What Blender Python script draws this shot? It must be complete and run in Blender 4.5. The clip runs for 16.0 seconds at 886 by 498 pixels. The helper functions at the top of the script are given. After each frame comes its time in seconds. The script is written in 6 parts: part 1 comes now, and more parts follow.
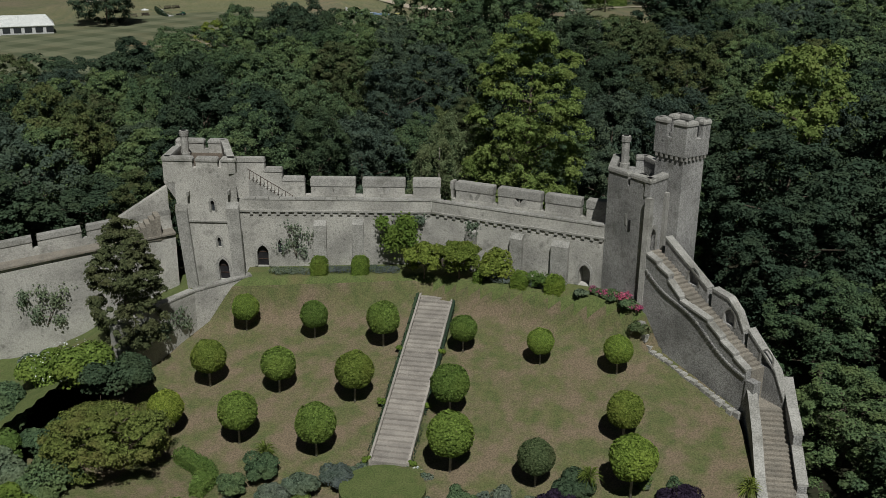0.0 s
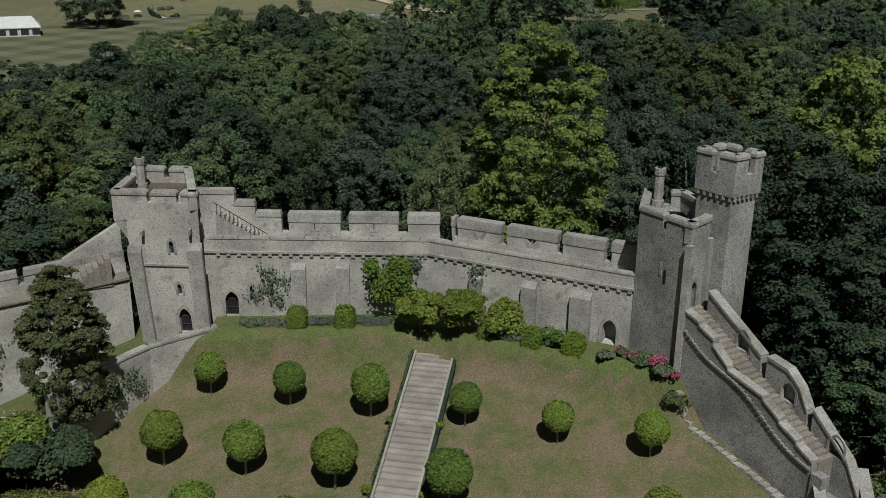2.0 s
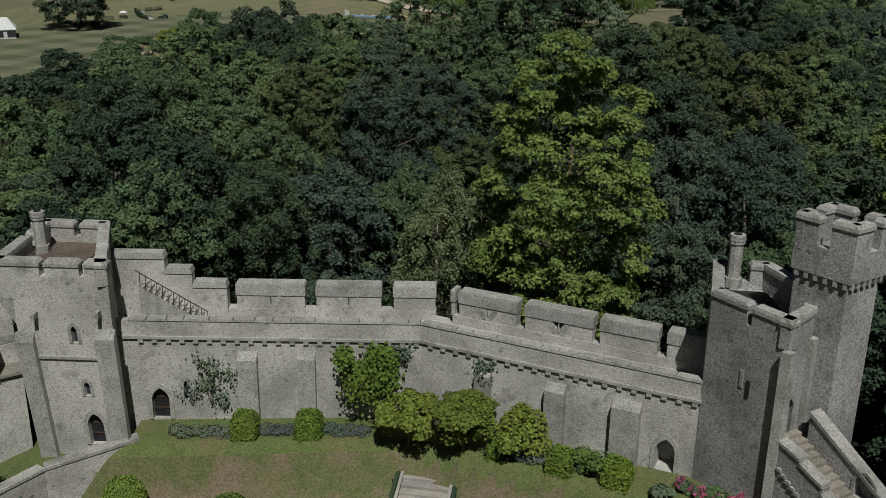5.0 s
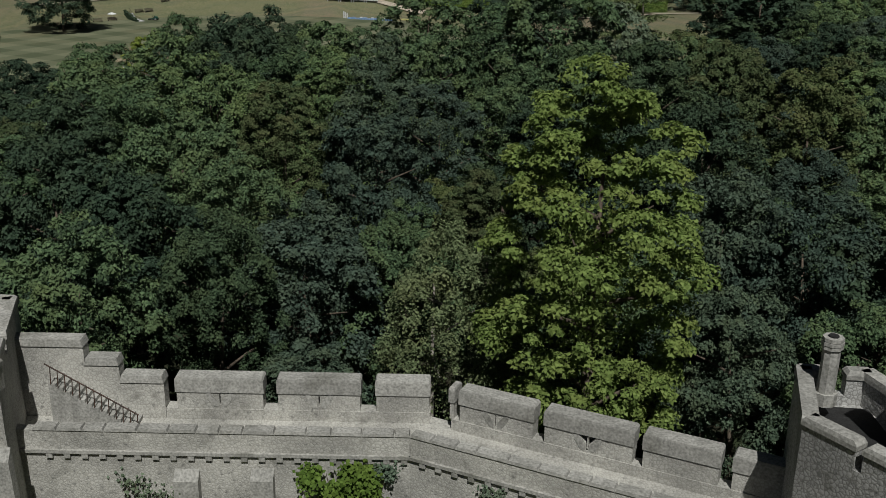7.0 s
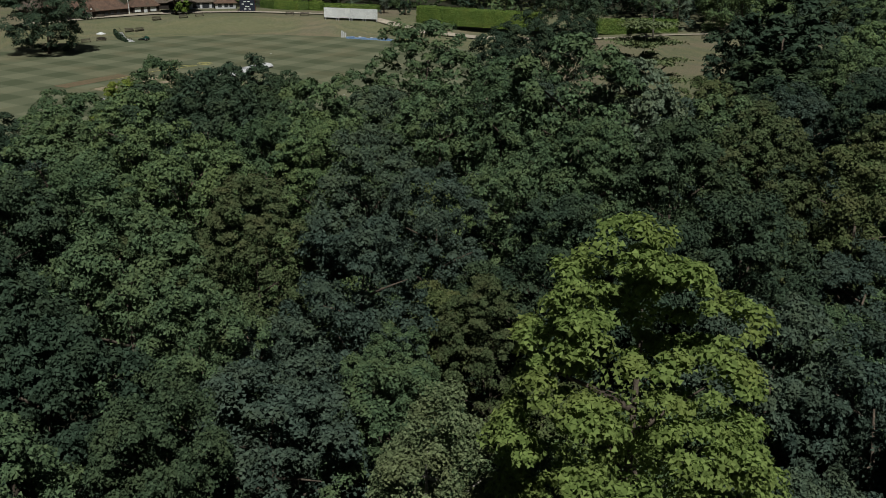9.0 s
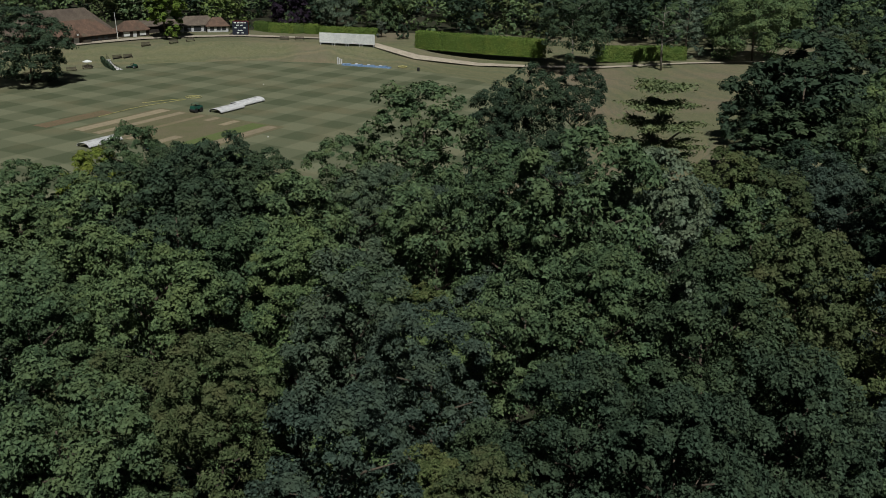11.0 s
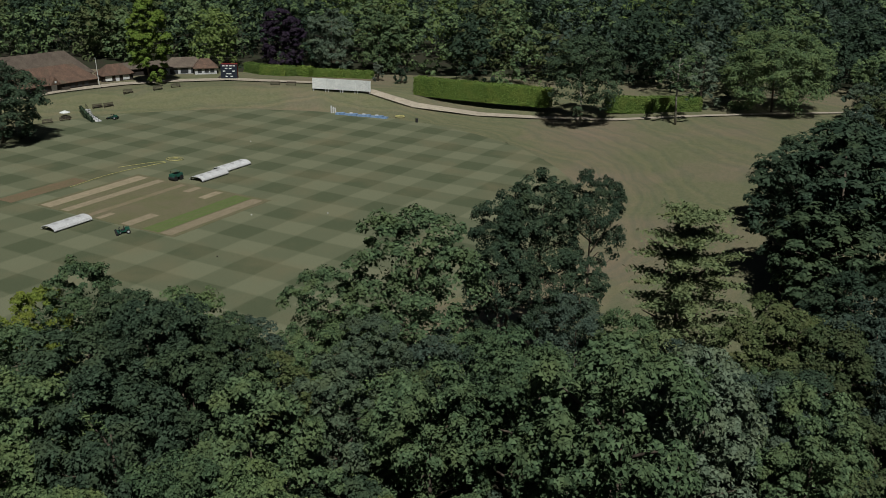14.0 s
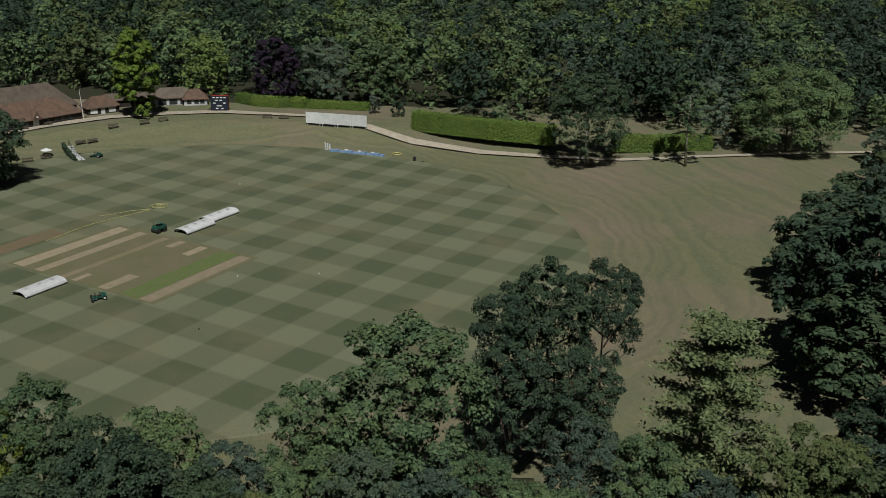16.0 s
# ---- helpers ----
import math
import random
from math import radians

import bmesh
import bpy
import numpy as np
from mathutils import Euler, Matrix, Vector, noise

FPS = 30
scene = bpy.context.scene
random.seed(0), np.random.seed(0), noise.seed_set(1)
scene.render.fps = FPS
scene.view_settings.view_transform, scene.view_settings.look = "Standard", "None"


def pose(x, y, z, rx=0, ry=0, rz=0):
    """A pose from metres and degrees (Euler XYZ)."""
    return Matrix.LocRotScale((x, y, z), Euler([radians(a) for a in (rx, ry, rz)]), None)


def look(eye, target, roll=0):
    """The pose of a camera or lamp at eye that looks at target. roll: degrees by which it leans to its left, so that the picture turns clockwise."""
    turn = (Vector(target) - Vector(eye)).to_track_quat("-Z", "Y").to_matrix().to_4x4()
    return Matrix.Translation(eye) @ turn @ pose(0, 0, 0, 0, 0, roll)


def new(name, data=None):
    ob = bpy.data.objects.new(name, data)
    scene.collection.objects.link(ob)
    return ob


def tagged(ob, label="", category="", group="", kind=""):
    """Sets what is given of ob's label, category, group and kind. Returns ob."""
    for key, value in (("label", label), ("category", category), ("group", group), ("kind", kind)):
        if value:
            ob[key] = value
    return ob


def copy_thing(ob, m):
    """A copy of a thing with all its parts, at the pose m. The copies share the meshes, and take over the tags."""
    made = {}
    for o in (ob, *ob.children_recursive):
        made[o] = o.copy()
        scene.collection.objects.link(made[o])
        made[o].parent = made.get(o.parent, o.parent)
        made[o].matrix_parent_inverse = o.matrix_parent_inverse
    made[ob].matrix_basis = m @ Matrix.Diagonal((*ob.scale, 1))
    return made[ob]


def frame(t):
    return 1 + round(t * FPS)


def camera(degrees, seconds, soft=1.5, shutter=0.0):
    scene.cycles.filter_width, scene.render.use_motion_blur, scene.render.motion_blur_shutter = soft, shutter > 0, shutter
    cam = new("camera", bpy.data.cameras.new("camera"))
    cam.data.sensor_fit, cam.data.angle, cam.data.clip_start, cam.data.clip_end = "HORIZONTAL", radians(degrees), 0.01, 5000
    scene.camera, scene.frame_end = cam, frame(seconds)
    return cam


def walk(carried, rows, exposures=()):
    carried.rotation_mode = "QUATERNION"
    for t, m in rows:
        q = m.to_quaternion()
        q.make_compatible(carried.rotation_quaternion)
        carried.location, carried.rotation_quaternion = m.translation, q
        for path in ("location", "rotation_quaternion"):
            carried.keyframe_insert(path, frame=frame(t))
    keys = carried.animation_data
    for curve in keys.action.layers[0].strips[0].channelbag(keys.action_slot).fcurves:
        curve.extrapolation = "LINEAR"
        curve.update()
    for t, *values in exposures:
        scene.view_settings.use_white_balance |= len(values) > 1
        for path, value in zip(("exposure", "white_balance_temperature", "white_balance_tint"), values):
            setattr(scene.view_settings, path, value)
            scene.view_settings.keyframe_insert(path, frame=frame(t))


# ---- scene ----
cam = camera(48.0, 16.0, soft=0.6)
# seconds, place, turn
PATH = [
    (0, 0.00, 0.00, 31.30, 70.42, -0.60, -0.02),
    (0.5, 0.11, 3.33, 31.01, 70.41, -0.63, 0.05),
    (1, 0.21, 6.68, 30.67, 70.40, -0.65, 0.13),
    (1.5, 0.31, 10.05, 30.46, 70.41, -0.67, 0.21),
    (2, 0.40, 13.34, 30.39, 70.44, -0.68, 0.29),
    (2.5, 0.51, 16.58, 30.28, 70.47, -0.67, 0.36),
    (3, 0.62, 19.78, 30.03, 70.47, -0.66, 0.42),
    (3.5, 0.72, 22.96, 29.57, 70.47, -0.65, 0.48),
    (4, 0.78, 26.13, 29.11, 70.46, -0.64, 0.53),
    (5.25, 0.82, 34.23, 28.65, 70.41, -0.68, 0.64),
    (6.5, 0.88, 42.38, 28.34, 70.37, -0.74, 0.75),
    (7, 0.97, 45.70, 28.22, 70.38, -0.79, 0.83),
    (7.5, 1.00, 49.00, 28.45, 70.38, -0.81, 0.89),
    (8, 1.01, 52.30, 29.37, 70.39, -0.82, 0.95),
    (8.5, 1.04, 55.57, 30.69, 70.41, -0.83, 0.99),
    (9, 1.09, 58.79, 32.06, 70.43, -0.85, 1.01),
    (10.2, 1.09, 66.55, 35.50, 70.43, -0.87, 1.04),
    (11.5, 1.05, 75.05, 39.27, 70.42, -0.88, 1.07),
    (12, 1.03, 78.50, 40.83, 70.42, -0.89, 1.10),
    (12.5, 1.04, 81.93, 42.40, 70.43, -0.90, 1.11),
    (13, 1.06, 85.33, 43.99, 70.44, -0.90, 1.13),
    (13.5, 1.07, 88.69, 45.62, 70.44, -0.89, 1.15),
    (14, 1.03, 92.06, 47.31, 70.45, -0.91, 1.16),
    (14.5, 0.90, 95.48, 48.93, 70.47, -0.92, 1.15),
    (15, 0.76, 98.98, 50.49, 70.49, -0.96, 1.14),
    (15.5, 0.68, 102.49, 52.06, 70.51, -1.01, 1.14),
    (16, 0.65, 105.99, 53.56, 70.52, -1.06, 1.14),
]
walk(cam, [(t, pose(*r)) for t, *r in PATH])
walk_exposure = -0.4
scene.view_settings.exposure = walk_exposure

# ---- light ----
SUN_EL, SUN_AZ = 56.0, 172.0          # degrees; azimuth clockwise from +y
world = bpy.data.worlds.new("sky")
scene.world = world
world.use_nodes = True
_wn = world.node_tree.nodes
_sky = _wn.new("ShaderNodeTexSky")
_sky.sky_type, _sky.sun_disc = "NISHITA", False
_sky.sun_elevation, _sky.sun_rotation = radians(SUN_EL), radians(SUN_AZ)
world.node_tree.links.new(_sky.outputs[0], _wn["Background"].inputs[0])
_wn["Background"].inputs[1].default_value = 0.010
_sun = bpy.data.lights.new("sun", "SUN")
_sun.energy, _sun.angle, _sun.color = 5.0, radians(0.5), (0.975, 0.97, 0.93)
sun = new("sun", _sun)
_sd = Vector((math.sin(radians(SUN_AZ)) * math.cos(radians(SUN_EL)), math.cos(radians(SUN_AZ)) * math.cos(radians(SUN_EL)), math.sin(radians(SUN_EL))))
sun.matrix_world = look(_sd * 300, (0, 0, 0))


# ---- materials ----
def nodes_of(name, rough=0.9):
    m = bpy.data.materials.new(name)
    m.use_nodes = True
    nt = m.node_tree
    b = nt.nodes["Principled BSDF"]
    b.inputs["Roughness"].default_value = rough
    b.inputs["Specular IOR Level"].default_value = 0.25
    return m, nt, b


def tex(nt, kind, scale, coord="Object", detail=4.0):
    c = nt.nodes.new("ShaderNodeTexCoord")
    n = nt.nodes.new(kind)
    n.inputs["Scale"].default_value = scale
    if "Detail" in n.inputs:
        n.inputs["Detail"].default_value = detail
    nt.links.new(c.outputs[coord], n.inputs["Vector"])
    return n


def ramp(nt, src, stops):
    r = nt.nodes.new("ShaderNodeValToRGB")
    e = r.color_ramp.elements
    while len(e) < len(stops):
        e.new(0.5)
    for el, (p, c) in zip(e, stops):
        el.position, el.color = p, (*c, 1)
    nt.links.new(src, r.inputs[0])
    return r.outputs[0]


def mix(nt, a, b, fac, blend="MIX"):
    m = nt.nodes.new("ShaderNodeMix")
    m.data_type, m.blend_type = "RGBA", blend
    for sock, v in ((m.inputs["A"], a), (m.inputs["B"], b), (m.inputs["Factor"], fac)):
        if isinstance(v, (int, float)):
            sock.default_value = v
        elif isinstance(v, tuple):
            sock.default_value = (*v, 1)
        else:
            nt.links.new(v, sock)
    return m.outputs["Result"]


def math_node(nt, op, a, b=0.0):
    n = nt.nodes.new("ShaderNodeMath")
    n.operation = op
    for sock, v in zip(n.inputs, (a, b)):
        if isinstance(v, (int, float)):
            sock.default_value = v
        else:
            nt.links.new(v, sock)
    return n.outputs[0]


def bump(nt, b, h, strength, dist):
    n = nt.nodes.new("ShaderNodeBump")
    n.inputs["Strength"].default_value, n.inputs["Distance"].default_value = strength, dist
    nt.links.new(h, n.inputs["Height"])
    nt.links.new(n.outputs[0], b.inputs["Normal"])


def surface(name, c1, c2, scale=1.5, fine=12.0, rough=0.9, relief=0.3, dist=0.03, metal=0.0, c3=None):
    """Two colours in soft patches, a fine grain and a relief; c3: a rarer stain."""
    m, nt, b = nodes_of(name, rough)
    big, small = tex(nt, "ShaderNodeTexNoise", scale), tex(nt, "ShaderNodeTexNoise", fine)
    col = mix(nt, c1, c2, ramp(nt, big.outputs["Fac"], [(0.35, (0, 0, 0)), (0.65, (1, 1, 1))]))
    if c3:
        st = tex(nt, "ShaderNodeTexNoise", scale * 0.37, detail=8)
        col = mix(nt, col, c3, ramp(nt, st.outputs["Fac"], [(0.55, (0, 0, 0)), (0.7, (1, 1, 1))]))
    col = mix(nt, col, ramp(nt, small.outputs["Fac"], [(0.3, (0.6, 0.6, 0.6)), (0.7, (1.25, 1.25, 1.25))]), 1.0, "MULTIPLY")
    rnd = nt.nodes.new("ShaderNodeObjectInfo")
    col = mix(nt, col, ramp(nt, rnd.outputs["Random"], [(0, (0.85, 0.85, 0.85)), (1, (1.1, 1.1, 1.1))]), 1.0, "MULTIPLY")
    nt.links.new(col, b.inputs["Base Color"])
    b.inputs["Metallic"].default_value = metal
    bump(nt, b, small.outputs["Fac"], relief, dist)
    return m


def flint(name, dark, pale, mortar, scale=4.5):
    """Knapped flint and rubble in lime mortar."""
    m, nt, b = nodes_of(name, 0.85)
    wob = tex(nt, "ShaderNodeTexNoise", 3.0)
    v = tex(nt, "ShaderNodeTexVoronoi", scale)
    v2 = tex(nt, "ShaderNodeTexVoronoi", scale)
    v2.feature = "DISTANCE_TO_EDGE"
    cell = mix(nt, dark, pale, ramp(nt, v.outputs["Color"], [(0.15, (0, 0, 0)), (0.8, (1, 1, 1))]))
    col = mix(nt, mortar, cell, ramp(nt, v2.outputs["Distance"], [(0.01, (0, 0, 0)), (0.07, (1, 1, 1))]))
    big = tex(nt, "ShaderNodeTexNoise", 0.35, detail=7)
    col = mix(nt, col, ramp(nt, big.outputs["Fac"], [(0.35, (0.72, 0.71, 0.68)), (0.62, (1.15, 1.13, 1.08))]), 1.0, "MULTIPLY")
    st = tex(nt, "ShaderNodeTexNoise", 0.9, detail=9)
    col = mix(nt, col, (0.10, 0.10, 0.085), ramp(nt, st.outputs["Fac"], [(0.6, (0, 0, 0)), (0.75, (0.6, 0.6, 0.6))]))
    nt.links.new(col, b.inputs["Base Color"])
    bump(nt, b, v2.outputs["Distance"], 0.8, 0.08)
    return m


def leaves(name, c1, c2, c3, through_light=0.1, patch=0.08):
    m, nt, b = nodes_of(name, 0.75)
    b.inputs["Specular IOR Level"].default_value = 0.08
    g = nt.nodes.new("ShaderNodeNewGeometry")
    col = mix(nt, tuple(v * k for v, k in zip(c1, (0.72, 0.78, 0.86))), tuple(v * k for v, k in zip(c2, (1.28, 1.34, 1.5))), g.outputs["Random Per Island"])
    n = tex(nt, "ShaderNodeTexNoise", patch * 5)
    col = mix(nt, col, c3, ramp(nt, n.outputs["Fac"], [(0.45, (0, 0, 0)), (0.72, (0.8, 0.8, 0.8))]))
    o = nt.nodes.new("ShaderNodeObjectInfo")
    col = mix(nt, col, ramp(nt, o.outputs["Random"], [(0, (0.75, 0.8, 0.82)), (0.5, (1, 1, 1)), (1, (1.22, 1.18, 1.0))]), 1.0, "MULTIPLY")
    nt.links.new(col, b.inputs["Base Color"])
    tr = nt.nodes.new("ShaderNodeBsdfTranslucent")
    nt.links.new(col, tr.inputs["Color"])
    mx = nt.nodes.new("ShaderNodeMixShader")
    mx.inputs[0].default_value = through_light
    nt.links.new(b.outputs[0], mx.inputs[1])
    nt.links.new(tr.outputs[0], mx.inputs[2])
    nt.links.new(mx.outputs[0], nt.nodes["Material Output"].inputs[0])
    return m


def turf(name, g1, g2, dry, dry_from, dry_to, scale=0.25):
    """Mown grass with dry brown patches."""
    m, nt, b = nodes_of(name, 0.95)
    a, f = tex(nt, "ShaderNodeTexNoise", 1.3, detail=6), tex(nt, "ShaderNodeTexNoise", 9.0, detail=6)
    d = tex(nt, "ShaderNodeTexNoise", scale, detail=8)
    d.inputs["Roughness"].default_value = 0.62
    col = mix(nt, g1, g2, ramp(nt, a.outputs["Fac"], [(0.35, (0, 0, 0)), (0.65, (1, 1, 1))]))
    col = mix(nt, col, dry, ramp(nt, d.outputs["Fac"], [(dry_from, (0, 0, 0)), (dry_to, (1, 1, 1))]))
    col = mix(nt, col, ramp(nt, f.outputs["Fac"], [(0.3, (0.6, 0.62, 0.6)), (0.7, (1.3, 1.28, 1.3))]), 1.0, "MULTIPLY")
    nt.links.new(col, b.inputs["Base Color"])
    bump(nt, b, f.outputs["Fac"], 0.6, 0.05)
    return m


FLINT = flint("flint_wall", (0.07, 0.073, 0.073), (0.43, 0.43, 0.415), (0.30, 0.297, 0.28), 6.5)
FLINT_DARK = flint("dark_flint_wall", (0.022, 0.024, 0.028), (0.36, 0.365, 0.37), (0.175, 0.175, 0.172), 6.0)
ASHLAR = surface("dressed_stone", (0.36, 0.355, 0.33), (0.29, 0.287, 0.265), 1.2, 9, 0.85, 0.35, 0.02, c3=(0.2, 0.197, 0.175))
PAVING = surface("pale_stone_paving", (0.27, 0.245, 0.205), (0.21, 0.195, 0.165), 1.0, 10)
TIMBER = surface("weathered_oak_treads", (0.36, 0.335, 0.30), (0.27, 0.25, 0.225), 0.8, 18, 0.8, 0.3, 0.02)
DARK_DOOR = surface("dark_oak_door", (0.018, 0.018, 0.022), (0.03, 0.028, 0.03), 3, 20, 0.5)
IRON = surface("rusted_iron", (0.05, 0.035, 0.028), (0.09, 0.05, 0.035), 4, 30, 0.6)
SOIL = surface("woodland_floor", (0.035, 0.03, 0.02), (0.025, 0.035, 0.015), 0.4, 5)
BED = surface("garden_soil", (0.06, 0.045, 0.032), (0.045, 0.035, 0.025), 1.5, 9)
LAWN = turf("dry_lawn", (0.088, 0.108, 0.04), (0.125, 0.125, 0.056), (0.168, 0.132, 0.088), 0.42, 0.6, 0.42)
TERRACE = turf("green_lawn", (0.085, 0.115, 0.036), (0.108, 0.132, 0.046), (0.14, 0.12, 0.06), 0.52, 0.72)
BANK = turf("dry_bank_grass", (0.12, 0.13, 0.068), (0.145, 0.148, 0.084), (0.178, 0.148, 0.104), 0.45, 0.7, 0.035)
GRAVEL = surface("pale_gravel_track", (0.42, 0.37, 0.29), (0.33, 0.29, 0.23), 0.8, 8)
BARK = surface("grey_brown_bark", (0.13, 0.105, 0.08), (0.08, 0.065, 0.05), 1.5, 9, 0.95, 0.6, 0.05)
PALE_BARK = surface("pale_bark", (0.34, 0.32, 0.28), (0.22, 0.2, 0.17), 1.5, 9, 0.95, 0.6, 0.05)
WHITE = surface("white_painted_boards", (0.72, 0.74, 0.72), (0.6, 0.63, 0.62), 1.0, 10, 0.6, 0.1)
CANVAS = surface("grey_white_canvas", (0.56, 0.57, 0.57), (0.48, 0.49, 0.5), 0.8, 9, 0.7, 0.15)
ROOF_TILE = surface("brown_red_roof_tiles", (0.145, 0.092, 0.066), (0.098, 0.066, 0.05), 0.8, 4.5, 0.9, 0.6, 0.06, c3=(0.1, 0.085, 0.06))
THATCH = surface("grey_brown_old_roof", (0.14, 0.115, 0.09), (0.1, 0.08, 0.065), 0.6, 5, 0.95, 0.5, 0.05)
BOARDS = surface("black_stained_weatherboard", (0.035, 0.03, 0.026), (0.05, 0.042, 0.035), 1, 9)
BENCH = surface("weathered_bench_timber", (0.10, 0.085, 0.065), (0.07, 0.06, 0.045), 2, 14)
GREEN_METAL = surface("dark_green_machine_paint", (0.02, 0.10, 0.07), (0.015, 0.07, 0.05), 3, 14, 0.4, 0.1)
BLACK = surface("black_rubber", (0.02, 0.02, 0.02), (0.03, 0.03, 0.03), 3, 14, 0.7, 0.2)
RED = surface("red_painted_board", (0.36, 0.03, 0.035), (0.28, 0.025, 0.03), 1, 9, 0.6, 0.1)
NAVY = surface("dark_blue_score_board", (0.025, 0.032, 0.05), (0.02, 0.025, 0.04), 1, 9, 0.5, 0.1)
BLUE = surface("blue_plastic_sheet", (0.16, 0.27, 0.45), (0.22, 0.33, 0.5), 1, 6, 0.4, 0.3)
YELLOW = surface("yellow_green_hose", (0.42, 0.40, 0.14), (0.5, 0.46, 0.2), 1, 8, 0.5, 0.1)
GLASS = surface("dark_leaded_glass", (0.03, 0.035, 0.04), (0.05, 0.055, 0.06), 4, 20, 0.2, 0.1)
WORN = surface("worn_pitch_soil", (0.30, 0.25, 0.17), (0.25, 0.215, 0.14), 0.8, 6)
RED_SOIL = turf("red_brown_worn_turf", (0.135, 0.118, 0.065), (0.155, 0.12, 0.07), (0.17, 0.118, 0.075), 0.4, 0.7, 0.3)
CUT_GREEN = turf("fresh_cut_strip", (0.1, 0.14, 0.044), (0.115, 0.15, 0.052), (0.17, 0.15, 0.08), 0.6, 0.8)

LEAF_MID = leaves("mid_green_leaves", (0.056, 0.09, 0.042), (0.092, 0.133, 0.059), (0.12, 0.158, 0.066))
LEAF_DARK = leaves("dark_green_leaves", (0.028, 0.047, 0.026), (0.047, 0.071, 0.04), (0.06, 0.085, 0.046))
LEAF_BLUE = leaves("blue_green_leaves", (0.039, 0.06, 0.04), (0.066, 0.091, 0.061), (0.08, 0.107, 0.067))
LEAF_BRIGHT = leaves("bright_lime_green_leaves", (0.115, 0.165, 0.042), (0.175, 0.23, 0.068), (0.205, 0.25, 0.08), 0.35)
LEAF_OLIVE = leaves("olive_brown_leaves", (0.055, 0.078, 0.028), (0.080, 0.100, 0.042), (0.100, 0.105, 0.048))
LEAF_GREY = leaves("grey_green_leaves", (0.075, 0.105, 0.063), (0.115, 0.145, 0.092), (0.135, 0.165, 0.098))
LEAF_PURPLE = leaves("copper_purple_leaves", (0.02, 0.014, 0.026), (0.03, 0.02, 0.036), (0.026, 0.02, 0.03))
LEAF_YELLOW = leaves("yellow_green_leaves", (0.14, 0.18, 0.03), (0.19, 0.23, 0.045), (0.22, 0.24, 0.05), 0.3)
LEAF_TOPIARY = leaves("clipped_green_leaves", (0.105, 0.155, 0.03), (0.155, 0.215, 0.045), (0.185, 0.24, 0.05), 0.25)
LEAF_HEDGE = leaves("hedge_green_leaves", (0.085, 0.135, 0.027), (0.12, 0.175, 0.042), (0.145, 0.19, 0.05))
LEAF_BOX = leaves("yew_green_leaves", (0.082, 0.13, 0.02), (0.115, 0.165, 0.03), (0.14, 0.18, 0.035))
LEAF_CEDAR = leaves("grey_green_needles", (0.105, 0.135, 0.055), (0.15, 0.175, 0.075), (0.17, 0.19, 0.08))
LEAF_LAVENDER = leaves("grey_lavender_leaves", (0.085, 0.11, 0.075), (0.115, 0.135, 0.095), (0.12, 0.125, 0.14))
FLOWER_WHITE = leaves("white_petals", (0.6, 0.6, 0.55), (0.7, 0.7, 0.62), (0.65, 0.65, 0.6), 0.2)
FLOWER_PINK = leaves("pink_petals", (0.33, 0.05, 0.11), (0.45, 0.12, 0.2), (0.38, 0.05, 0.11), 0.2)


def checker_turf():
    """Mown squares 6 m wide, light and dark by the mower's way."""
    m, nt, b = nodes_of("mown_checked_turf", 0.95)
    c = nt.nodes.new("ShaderNodeTexCoord")
    wobble = tex(nt, "ShaderNodeTexNoise", 0.12)
    lines = []
    for ax, ay, off in ((0.48, 0.877, -(0.48 * -29.6 + 0.877 * 263.6)), (0.877, -0.48, -(0.877 * -29.6 - 0.48 * 263.6))):
        d = nt.nodes.new("ShaderNodeVectorMath")
        d.operation = "DOT_PRODUCT"
        d.inputs[1].default_value = (ax, ay, 0)
        nt.links.new(c.outputs["Object"], d.inputs[0])
        s = math_node(nt, "ADD", d.outputs["Value"], off)
        s = math_node(nt, "ADD", s, math_node(nt, "MULTIPLY", wobble.outputs["Fac"], 0.5))
        s = math_node(nt, "COSINE", math_node(nt, "MULTIPLY", s, 2 * math.pi / 12.1))
        lines.append(ramp(nt, math_node(nt, "ADD", math_node(nt, "MULTIPLY", s, 0.5), 0.5), [(0.44, (0, 0, 0)), (0.56, (1, 1, 1))]))
    both = mix(nt, lines[0], lines[1], 0.5)
    base = ramp(nt, both, [(0.0, (0.150, 0.160, 0.098)), (0.5, (0.113, 0.125, 0.074)), (1.0, (0.076, 0.091, 0.05))])
    n, f = tex(nt, "ShaderNodeTexNoise", 0.09, detail=8), tex(nt, "ShaderNodeTexNoise", 5.0, detail=5)
    base = mix(nt, base, (0.165, 0.145, 0.083), ramp(nt, n.outputs["Fac"], [(0.5, (0, 0, 0)), (0.75, (0.55, 0.55, 0.55))]))
    base = mix(nt, base, ramp(nt, f.outputs["Fac"], [(0.3, (0.82, 0.82, 0.82)), (0.7, (1.15, 1.15, 1.15))]), 1.0, "MULTIPLY")
    nt.links.new(base, b.inputs["Base Color"])
    bump(nt, b, f.outputs["Fac"], 0.3, 0.03)
    return m


CHECK = checker_turf()


